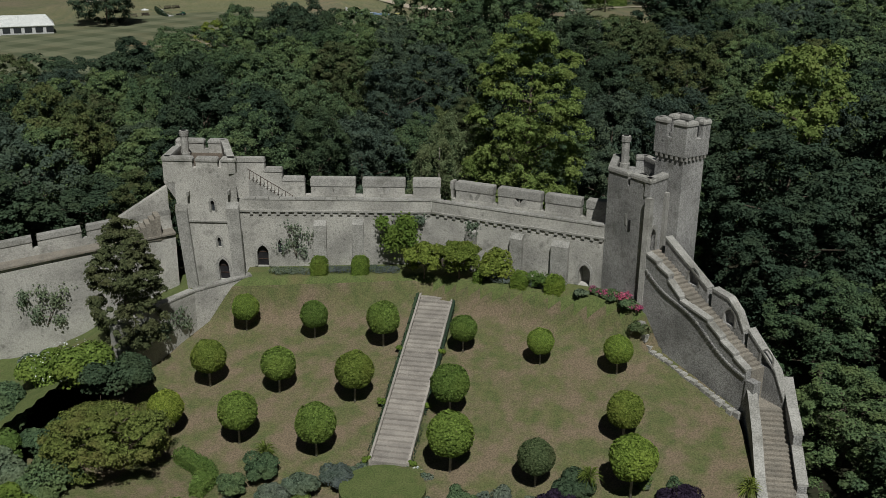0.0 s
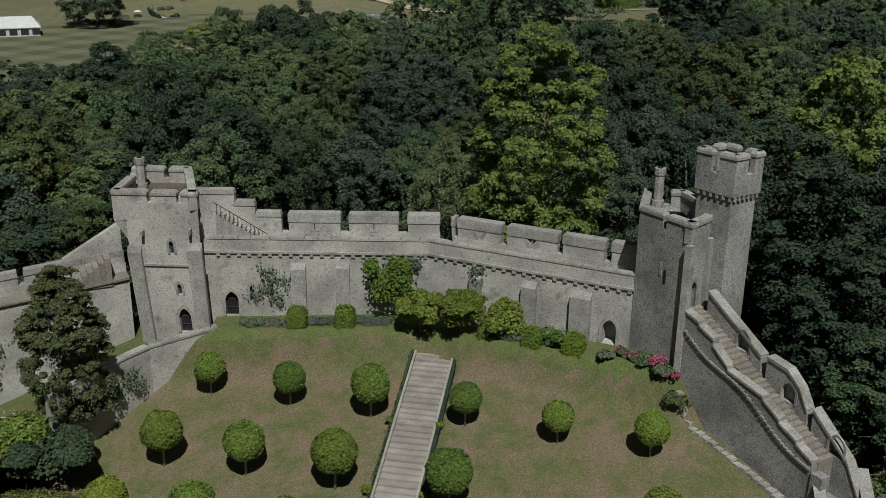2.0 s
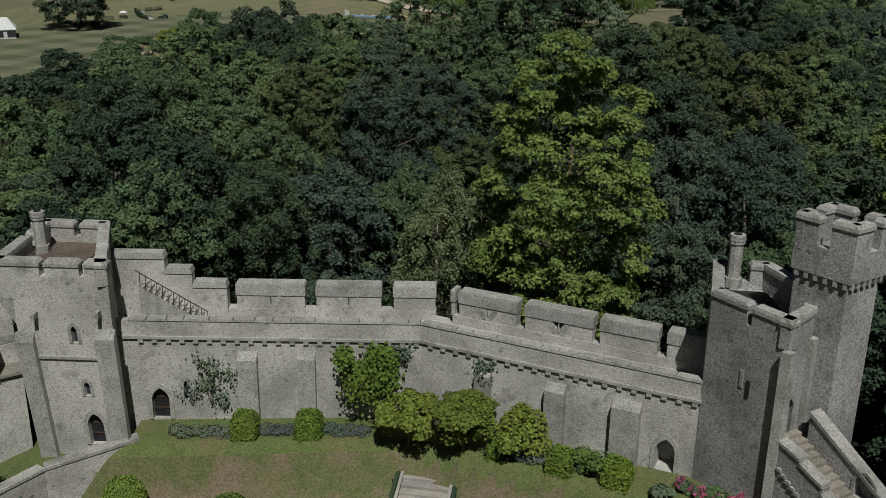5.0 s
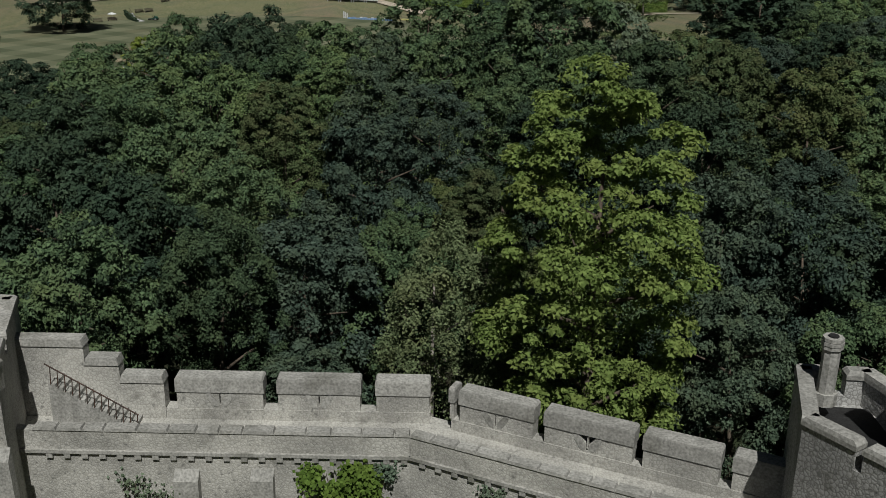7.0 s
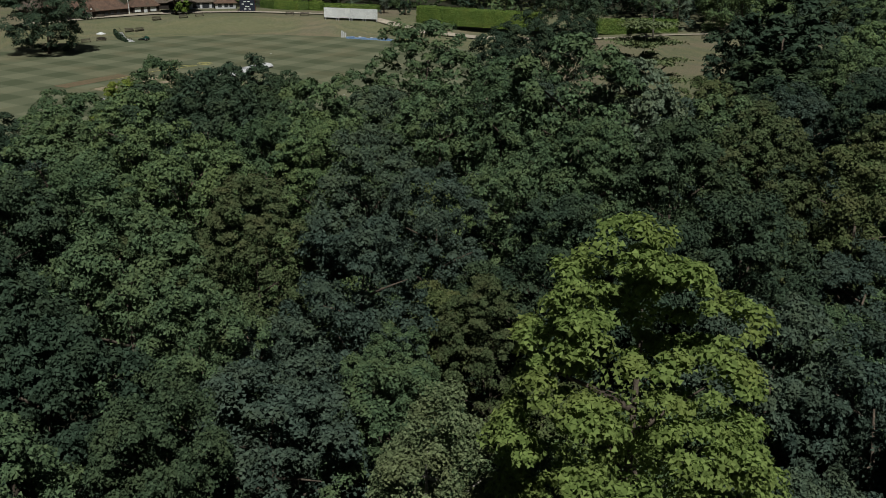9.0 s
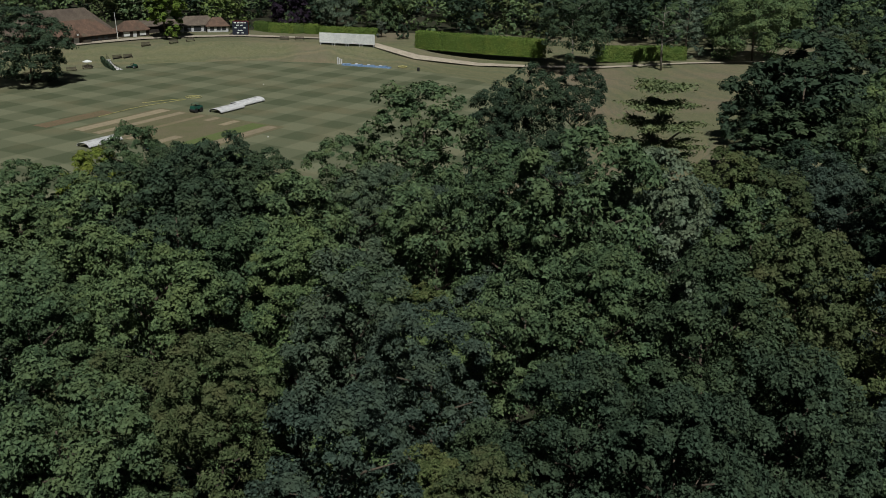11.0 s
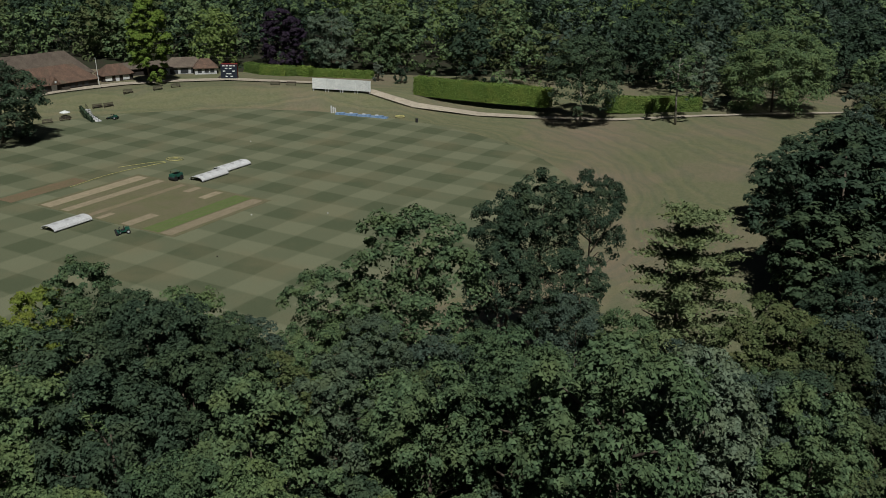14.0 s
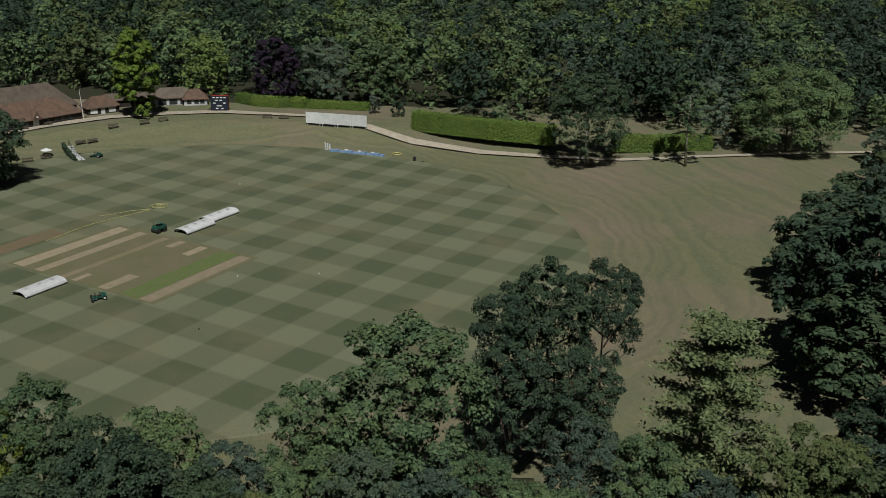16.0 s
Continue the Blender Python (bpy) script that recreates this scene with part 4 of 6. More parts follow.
# ---- garden ----
def gz(x, y):
    return float(garden_z(np.array(x), np.array(y)))


steps = tagged(new("garden_steps"), "broad weathered timber steps down the lawn", "steps", kind="structure")
PT, PB = Vector((0.05, 81.0)), Vector((-3.45, 61.9))
PL = Line(PB, PT)
n = 38
zt, zb = -1.0, -7.0
for i in range(n):
    s0 = PL.len * i / n
    z = zb + (zt - zb) * (i + 0.5) / n
    part("tread", prism(bmesh.new(), [PL.at(s0, 1.32), PL.at(s0, -1.32), PL.at(s0 + PL.len / n - 0.008, -1.32), PL.at(s0 + PL.len / n - 0.008, 1.32)][::-1], z - 0.5, z - 0.04 + 0.012 * (i % 3)), TIMBER, steps)
for sg in (-1, 1):
    for k in range(8):
        s0, s1 = PL.len * k / 8, PL.len * (k + 1) / 8 - 0.03
        za, zc = zb + (zt - zb) * k / 8 + 0.16, zb + (zt - zb) * (k + 1) / 8 + 0.16
        p = [PL.at(s0, sg * 1.33), PL.at(s1, sg * 1.33), PL.at(s1, sg * 1.5), PL.at(s0, sg * 1.5)]
        if sg < 0:
            p = p[::-1]
            part("edge_board", prism(bmesh.new(), p, za - 0.7, [za, zc, zc, za]), TIMBER, steps)
        else:
            part("edge_board", prism(bmesh.new(), p, za - 0.7, [za, zc, zc, za]), TIMBER, steps)

for sg in (-1, 1):
    p = [PL.at(0.3, sg * 1.54), PL.at(PL.len - 0.3, sg * 1.54), PL.at(PL.len - 0.3, sg * 1.76), PL.at(0.3, sg * 1.76)]
    hz = [zb + 0.3, zt + 0.3, zt + 0.3, zb + 0.3]
    clipped("low_hedge", "low dark clipped box edging beside the steps", "hedge", LEAF_DARK, 5 + sg, p[::-1] if sg < 0 else p, [z - 1.0 for z in hz], [z - 0.22 for z in hz], 0.1, 60, "box edging")
for s, d in ((PL.len - 0.2, 1.75), (PL.len - 0.2, -1.75), (11.5, 1.8), (11.5, -1.8), (5.6, 1.8), (5.6, -1.8), (0.1, 1.75), (0.1, -1.75)):
    x, y = PL.at(s, d)
    bush("box_ball", "small clipped box ball beside the steps", "shrub", LEAF_BOX, abs(int(s * 10 + d * 3)), x, y, zb + (zt - zb) * s / PL.len - 0.1, 0.36, 0.07, 4, 160, 1.0, "box balls")

# clipped lollipop trees
TOPIARY = [(-16.5, 78.4, 1.2), (-10.4, 76.5, 1.2), (-4.5, 74.5, 1.4), (-18.3, 71.8, 1.45), (-12.5, 70.4, 1.4), (-6.4, 68.5, 1.5), (-20.5, 66.6, 1.4), (-14.8, 65.3, 1.5),
           (-8.8, 63.4, 1.5), (2.0, 72.9, 1.15), (0.9, 66.0, 1.5), (0.9, 60.7, 1.65), (8.0, 70.7, 1.1), (13.7, 68.7, 1.15), (13.2, 62.1, 1.35), (12.9, 57.0, 1.65), (6.7, 58.7, 1.3)]
rng = np.random.default_rng(11)
base = []
for v in range(3):
    t = thing("lollipop_tree", "clipped round lollipop tree on a bare stem", "tree", "clipped trees on the lawn", at=pose(0, 0, -60))
    bm = bmesh.new()
    tube(bm, [(0, 0, -0.4), (0.02, 0, 0.8), (0, 0.02, 1.6)], [0.09, 0.075, 0.07], 8)
    for k in range(5):
        a = k * 1.256
        tube(bm, [(0, 0, 1.25), (math.cos(a) * 0.5, math.sin(a) * 0.5, 2.0)], [0.04, 0.015], 5)
    part("trunk", bm, PALE_BARK, t, smooth=True)
    m = 9000
    d = unit(rng.normal(size=(m, 3)))
    lump = 1 + 0.025 * np.sin(d[:, 0] * 7 + v) + 0.025 * np.sin(d[:, 1] * 8 + 2 * v) - 0.1 * np.clip(d[:, 2], 0, 1)
    p = d * (lump * rng.uniform(0.86, 1.03, m))[:, None] * np.array([1.25, 1.25, 1.3 + 0.05 * v])
    p[:, 2] = np.maximum(p[:, 2], -1.0) + 2.45
    co, q = leaf_quads(p, d + np.array([0, 0, 0.35]) + rng.normal(size=d.shape) * 0.5, 0.11, rng)
    o = new("crown", mesh_np("crown", co, q, LEAF_TOPIARY))
    o.parent = t
    base.append(t)
for i, (x, y, r) in enumerate(TOPIARY):
    z = float(garden_z(np.array(x), np.array(y)))
    src = base[i % 3]
    m = place(x, y, z, 67 * i, r / 1.32)
    if i < 3:
        src.matrix_basis = m
        c = src
    else:
        c = copy_thing(src, m)
        c.matrix_basis = m
    if i in (3, 5, 14, 6):
        recolour(c, LEAF_YELLOW, "clipped round yellow-green lollipop tree on a bare stem")
    if i == 16:
        recolour(c, LEAF_OLIVE, "loose brownish-green round tree on a bare stem")

# clipped blocks, lavender and climbers along the wall
for line, s0, s1, h in ((L1, 6.0, 7.4, 1.55), (L1, 9.6, 11.0, 1.55), (L2, 8.6, 9.9, 1.25), (L2, 5.2, 6.0, 1.0), (L2, 11.6, 13.0, 1.35)):
    z = float(garden_z(*[np.array(v) for v in line.at(s0, -2.2)]))
    clipped("clipped_hedge_block", "square clipped yew block on the terrace grass", "hedge", LEAF_BOX, int(s0 * 7), line.quad(s0, s1, -2.6, -1.4), z - 0.2, z + h, 0.1, 240, "yew blocks", dome=1.0)
for line, s0, s1 in ((L1, 2.4, 5.8), (L1, 7.5, 9.5), (L1, 11.1, 13.6), (L2, 6.2, 8.4), (L2, 10.1, 11.4)):
    z = float(garden_z(*[np.array(v) for v in line.at(s0, -1.6)]))
    k = max(2, int((s1 - s0) / 0.55))
    t = thing("lavender_bed", "grey-green lavender row along the wall foot", "flower bed", "lavender rows")
    rr = np.random.default_rng(int(s0 * 13))
    pts = [(*line.at(s0 + (j + 0.5) * (s1 - s0) / k, -1.7 + rr.uniform(-0.2, 0.2)), z + 0.2) for j in range(k)]
    o = new("foliage", bush_mesh("foliage", rr, pts, [0.5] * k, 260, 0.09, LEAF_LAVENDER, 0.9))
    o.parent = t


def wall_climber(name, label, line, s0, s1, z0, z1, leaf, seed, count, size, depth=0.25):
    rr = np.random.default_rng(seed)
    t = thing(name, label, "climbing plant")
    bm = bmesh.new()
    for k in range(4):
        sa, sb = rr.uniform(s0, s1), rr.uniform(s0, s1)
        a, b = line.at((s0 + s1) / 2, -0.06), line.at(sb, -0.06)
        tube(bm, [(*a, z0 - 0.3), (*b, z1 - 0.3)], [0.03, 0.012], 5)
    part("stem", bm, BARK, t)
    k = 14
    cs, cz, cr = rr.uniform(s0, s1, k), rr.uniform(z0, z1, k), rr.uniform(0.25, 0.6, k) * min(1.0, (s1 - s0) / 2)
    j = rr.integers(0, k, count)
    ss, zz = cs[j] + rr.normal(size=count) * cr[j] * 0.7, cz[j] + rr.normal(size=count) * cr[j] * 0.6
    dd = -np.abs(rr.normal(size=count)) * depth - 0.05
    P = np.array([[*line.at(a, d), z] for a, d, z in zip(ss, dd, zz)])
    N = np.tile(np.array([-line.n.x, -line.n.y, 0.5]), (count, 1)) + rr.normal(size=(count, 3)) * 0.5
    co, q = leaf_quads(P, N, size, rr)
    o = new("foliage", mesh_np("foliage", co, q, leaf))
    o.parent = t


wall_climber("climbing_rose", "sparse climbing rose trained on the flint wall", L1, 3.2, 5.7, 0.9, 3.8, LEAF_GREY, 3, 420, 0.12)
wall_climber("wall_shrub", "dark green evergreen shrub trained on the wall", L1, 11.6, 14.8, 1.8, 4.4, LEAF_BOX, 4, 3600, 0.17, 0.8)
wall_climber("climbing_rose", "small climber on the flint wall", L2, 3.6, 4.4, 3.6, 4.6, LEAF_GREY, 5, 260, 0.12)
wall_climber("climbing_rose", "small climber on the flint wall", L1, 14.9, 15.8, 3.9, 4.7, LEAF_GREY, 6, 260, 0.12)
bush("rhododendron", "broad glossy evergreen shrub against the wall", "shrub", LEAF_YELLOW, 21, 4.8, 79.4, 0.2, 1.6, 0.16, 10, 320, 1.7)
bush("shrub", "rounded light green shrub by the wall", "shrub", LEAF_HEDGE, 22, 8.8, 77.6, 0.3, 1.2, 0.13, 8, 260, 1.15)
for i, (x, y) in enumerate(((-1.35, 80.8), (1.75, 80.0))):
    t = tree("umbrella_tree", "flat-topped bright green tree trained at the head of the steps", "tree", LEAF_YELLOW, BARK, 30 + i, 3.4, 1.85, 1.1, 90, 80, 0.17, "pair of flat-topped trees", 0.09, 5, flat=0.8, spread=0.3)
    t.matrix_basis = pose(x, y, float(garden_z(np.array(x), np.array(y))) - 0.1, 0, 0, 50 * i)
bench = thing("garden_bench", "dark timber garden bench under the trees", "bench", at=pose(0.2, 82.2, 0.1))
part("seat", box(bmesh.new(), -0.8, 0.8, -0.25, 0.2, 0.42, 0.48), BENCH, bench)
part("backrest", box(bmesh.new(), -0.8, 0.8, 0.18, 0.24, 0.5, 0.95), BENCH, bench)
for x in (-0.75, 0.68):
    for y in (-0.22, 0.13):
        part("leg", box(bmesh.new(), x, x + 0.07, y, y + 0.07, -0.3, 0.42), BENCH, bench)

bush("rose_flowers", "pink roses beside the stair wall", "flowers", FLOWER_PINK, 46, 15.7, 72.8, gz(15.7, 72.8) + 0.2, 0.7, 0.11, 6, 30, 0.8, "rose bushes")
bush("rose_bush", "green rose bush at the tower foot", "shrub", LEAF_MID, 47, 15.3, 73.2, gz(15.3, 73.2), 0.9, 0.13, 6, 220, 0.8, "rose bushes")
# planting at the foot of the east tower and along the stair wall
bush("rose_bush", "rose bush with pink flowers at the tower foot", "shrub", LEAF_MID, 41, 14.3, 74.6, gz(14.3, 74.6), 0.9, 0.13, 6, 200, 0.8, "rose bushes")
bush("rose_flowers", "massed pink roses at the tower foot", "flowers", FLOWER_PINK, 42, 14.9, 73.9, gz(14.9, 73.9) + 0.25, 0.8, 0.11, 6, 34, 0.8, "rose bushes")
bush("rose_bush", "rose bush at the foot of the stair wall", "shrub", LEAF_OLIVE, 43, 16.2, 71.9, gz(16.2, 71.9), 1.0, 0.13, 6, 200, 0.8, "rose bushes")
for i, (x, y) in enumerate(((12.9, 75.8), (13.5, 75.1), (14.1, 74.3), (14.8, 73.4))):
    bush("rose_bush", "rose bush with pink and red flowers at the tower foot", "shrub", LEAF_MID, 440 + i, x, y, gz(x, y), 0.6, 0.11, 6, 160, 0.9, "rose bushes")
    bush("rose_flowers", "bright pink roses at the tower foot", "flowers", FLOWER_PINK, 450 + i, x, y, gz(x, y) + 0.15, 0.62, 0.1, 6, 22, 0.9, "rose bushes")
bush("yucca", "spiky grey-green yucca by the wall door", "plant", LEAF_GREY, 44, 11.5, 75.4, gz(11.5, 75.4), 0.7, 0.2, 4, 90, 0.9)
kerb = tagged(new("stone_edging"), "irregular stone edging below the stair wall", "edging", kind="structure")
rr = random.Random(8)
for i in range(20):
    s = 0.3 + i * 0.55
    x, y = SL.at(s, -0.55 - 0.25 * math.sin(i * 0.25))
    z = float(garden_z(np.array(x), np.array(y)))
    w = rr.uniform(0.4, 0.6)
    part("stone", prism(bmesh.new(), SL.quad(s, s + 0.5, -0.3 - w, -0.25), z - 0.4, z + rr.uniform(0.08, 0.2), 0.04), ASHLAR, kerb)

# west side: conifer, shrubs and flowers
t = tree("conifer", "broad dark green yew on the bank by the tower", "tree", LEAF_OLIVE, BARK, 51, 9.2, 3.0, -1.8, 520, 80, 0.15, "", 0.2, 6, taper=0.3, spread=0.11, up=0.2, bough=4)
t.matrix_basis = pose(-25.2, 74.6, -2.0)
recolour(t, leaves("dark_yew_leaves", (0.058, 0.07, 0.03), (0.09, 0.102, 0.045), (0.1, 0.102, 0.05)))
SH = [(-29.6, 71.0, -5.7, 3.3, LEAF_TOPIARY, "large green shrub with small white flowers"), (-25.2, 70.2, -5.7, 2.7, LEAF_DARK, "dark bronze-green shrub by the retaining wall"), (-27.6, 71.0, -5.0, 2.0, LEAF_MID, "green flowering shrub by the retaining wall"), (-31.5, 72.5, -6.0, 2.2, LEAF_GREY, "grey-green shrub below the castle wall"), (-28.5, 64.5, -8.0, 2.2, LEAF_MID, "green mixed shrub in the border"), (-34.0, 66.5, -7.4, 3.0, LEAF_MID, "large green mixed shrub in the border"), (-37.5, 63.5, -7.4, 2.8, LEAF_BRIGHT, "tall yellow-green border shrub in the bed"), (-34.5, 59.0, -8.4, 2.2, LEAF_MID, "green border shrub in the bed"), (-32.0, 54.5, -8.6, 2.4, LEAF_BOX, "dark green clipped yew mound"), (-32.5, 63.0, -7.6, 2.2, LEAF_HEDGE, "bright green mixed shrub in the border"),
      (-27.2, 60.0, -8.2, 2.4, LEAF_MID, "green mixed border shrub in the flower bed"), (-30.5, 60.5, -8.0, 2.2, LEAF_GREY, "grey-green border shrub in the flower bed"), (-28.6, 56.5, -8.4, 2.0, LEAF_BOX, "dark green clipped yew mound"),
      (-12.5, 61.6, -7.7, 1.3, LEAF_MID, "low green border shrub"), (-9.6, 60.0, -8.0, 1.3, LEAF_GREY, "grey-green border shrub in the flower bed"), (-7.2, 60.6, -7.8, 1.2, LEAF_LAVENDER, "grey flowering border plant in the flower bed"),
      (-11.2, 58.6, -8.3, 1.2, LEAF_LAVENDER, "blue-grey border plant in the flower bed"), (-14.4, 59.8, -8.2, 1.2, LEAF_MID, "green border plant in the flower bed"), (1.6, 58.4, -7.9, 1.0, LEAF_MID, "green border plant in the flower bed"),
      (4.2, 58.2, -7.6, 0.9, LEAF_LAVENDER, "blue-grey border plant in the flower bed"), (9.4, 58.0, -7.1, 1.6, LEAF_DARK, "dark green border shrub in the flower bed"), (8.0, 56.4, -7.3, 1.4, LEAF_PURPLE, "dark red-leaved border shrub in the flower bed"),
      (16.0, 56.0, -6.4, 1.5, LEAF_PURPLE, "dark purple-leaved border shrub in the flower bed"), (-0.4, 57.6, -8.2, 1.0, LEAF_GREY, "grey-green border plant in the flower bed")]
for i, (x, y, z, r, lf, lb) in enumerate(SH):
    bush("shrub", lb, "shrub", lf, 60 + i, x, y, z, r, 0.19 if r > 1.5 else 0.12, 12, int(300 + 190 * r * r * 0.6), 0.95, "border shrubs")
bush("white_flowers", "white rose blooms over a green shrub", "flowers", FLOWER_WHITE, 90, -29.6, 70.8, -5.4, 3.4, 0.15, 9, 30, 0.9)
t = tree("smoke_tree", "wide spreading bronze-green tree in the border", "tree", LEAF_OLIVE, BARK, 55, 4.8, 4.5, 0.6, 300, 90, 0.15, "", 0.16, 8, flat=0.55, spread=0.12, bough=7)
t.matrix_basis = pose(-24.0, 63.0, -8.3)
recolour(t, leaves("bronze_green_leaves", (0.1, 0.125, 0.028), (0.145, 0.165, 0.04), (0.16, 0.14, 0.05)))
for poly, h in (([(-19.4, 63.8), (-17.2, 61.8), (-15.6, 61.4), (-16.2, 62.6), (-18.9, 64.8)], 0.9), ([(-17.2, 61.8), (-17.2, 59.4), (-16.2, 59.2), (-15.6, 61.4)], 0.8), ([(-21.0, 56.6), (-17.8, 57.4), (-17.4, 58.2), (-21.0, 57.6)], 0.8)):
    clipped("clipped_hedge", "low clipped golden-green hedge scroll", "hedge", LEAF_HEDGE, int(h * 10), poly, -8.8, -8.3 + h, 0.11, 130, "hedge scrolls")
for i, (x, y, z) in enumerate(((-12.6, 63.6, -7.6), (10.2, 57.6, -6.8), (20.6, 56.4, -6.2))):
    t = thing("cabbage_palm", "spiky green cabbage palm in the border", "palm", "palms", at=pose(x, y, z))
    hh = (0.5, 1.6, 1.0)[i]
    part("trunk", tube(bmesh.new(), [(0, 0, -0.3), (0.05, 0, hh)], [0.13, 0.1], 7), BARK, t)
    m = 110
    rg = np.random.default_rng(70 + i)
    d = unit(rg.normal(size=(m, 3)) + np.array([0, 0, 0.35]))
    a = d * rg.uniform(0.8, 1.15, m)[:, None]
    sd = unit(np.cross(d, rg.normal(size=(m, 3)))) * 0.035
    o0 = np.array([0, 0, hh])
    mid = o0 + a * 0.55 + np.array([0, 0, 0.1])
    co = np.stack([np.tile(o0, (m, 1)), mid - sd, o0 + a - np.array([0, 0, 0.25]), mid + sd], 1).reshape(-1, 3)
    o = new("frond_head", mesh_np("frond_head", co, np.arange(m * 4).reshape(m, 4), LEAF_YELLOW))
    o.parent = t
wall_climber("climbing_rose", "white rambling rose on the retaining wall", Line((-25.7, 72.3), (-20.9, 79.0)), 0.5, 7.5, -3.6, -1.6, LEAF_GREY, 8, 1500, 0.13, 0.3)
wall_climber("climbing_rose", "rambling rose on the castle wall", LW, 12.0, 15.5, -3.5, -0.5, LEAF_GREY, 9, 700, 0.14, 0.3)

bm = bmesh.new()
prism(bm, [(-3.75 + 3.0 * math.cos(k * math.pi / 16), 59.0 + 2.9 * math.sin(k * math.pi / 16)) for k in range(32)], -9.0, -7.12)
tagged(part("round_lawn", bm, TERRACE), "small round striped lawn at the foot of the steps", "lawn", kind="structure")
for i in range(14):
    a = math.pi * (0.16 + 0.1 * (i % 7)) if i < 7 else math.pi * (1 - 0.16 - 0.1 * (i % 7))
    a = a if not 1.25 < a < 1.9 else a + 0.9 * (1 if a > 1.57 else -1)
    x, y = -3.75 + 3.5 * math.cos(a), 59.0 + 3.4 * math.sin(a)
    bush("border_flowers", "pale flowering edging round the small lawn", "flowers", (LEAF_GREY, FLOWER_WHITE, LEAF_LAVENDER)[i % 3], 400 + i, x, y, -7.5, 0.55, 0.09, 5, 110 if i % 3 != 1 else 40, 0.8, "lawn edging")
for i in range(22):
    rr_ = random.Random(500 + i)
    x, y = rr_.uniform(-16, -7.5) if i < 12 else rr_.uniform(0.5, 17), rr_.uniform(57.5, 61.2) if i < 12 else rr_.uniform(56.0, 58.2)
    bush("border_plant", "low mixed flowering plant in the border bed", "plant", rr_.choice((LEAF_GREY, LEAF_LAVENDER, LEAF_MID, LEAF_BRIGHT)), 520 + i, x, y, gz(x, y) - 0.1, rr_.uniform(0.5, 0.9), 0.1, 6, 150, 0.8, "border plants")


# ---- woods ----
SPECIES = []
for i, (leaf, kw) in enumerate(((LEAF_MID, dict(clumps=255, flat=0.75, spread=0.13, bough=9)), (LEAF_DARK, dict(clumps=280, flat=0.85, spread=0.12, bough=6)), (LEAF_BLUE, dict(clumps=240, flat=0.7, spread=0.135, bough=12)),
                                (LEAF_MID, dict(clumps=290, flat=0.65, spread=0.115, taper=0.25, bough=8)))):
    for far, (share, per, size) in enumerate(((1.0, 100, 0.225), (0.9, 66, 0.28), (0.6, 40, 0.46))):
        k = dict(kw, per=per, size=size, ruffle=(0.65, 0.5, 0.25)[far])
        k.update(clumps=int(k["clumps"] * share), spread=k["spread"] * (1, 1.06, 1.25)[far])
        t = tree("broadleaf_tree", "tall green broadleaf tree in the wood", "tree", leaf, BARK, 100 + i + 10 * far, 20.0, 6.2, 4.5, group="woodland trees", trunk=0.35, limbs=8, **k)
        t.matrix_basis = pose(0, 0, -80)
        SPECIES.append(t)
_used = set()


def plant(kind, x, y, top, r, leaf, label="", turn=0.0, z=None):
    g = float(land_z(np.array(x), np.array(y))) if z is None else z
    kind = kind * 3 + (2 if y > 215 or abs(x) > 62 else 1 if y > 150 or abs(x) > 36 else 0)
    src = SPECIES[kind]
    s = r / 6.2
    m = place(x, y, g, turn, s)
    high = (top - g) / s
    kz = min(max(high / 20.0, 0.75), 1.12)
    if kind not in _used:
        _used.add(kind)
        src.matrix_basis = m
        c = src
    else:
        c = copy_thing(src, m)
        c.matrix_basis = m
    for o in c.children:
        o.matrix_basis = Matrix.Translation((0, 0, high - 20.0 * kz)) @ Matrix.Diagonal((1, 1, kz, 1)) if o.name.startswith("crown") else Matrix.Diagonal((1, 1, high / 20.0, 1))
    recolour(c, leaf, label)
    return c


B, M, D, U, O, G = LEAF_BRIGHT, LEAF_MID, LEAF_DARK, LEAF_BLUE, LEAF_OLIVE, LEAF_GREY
Y = LEAF_YELLOW
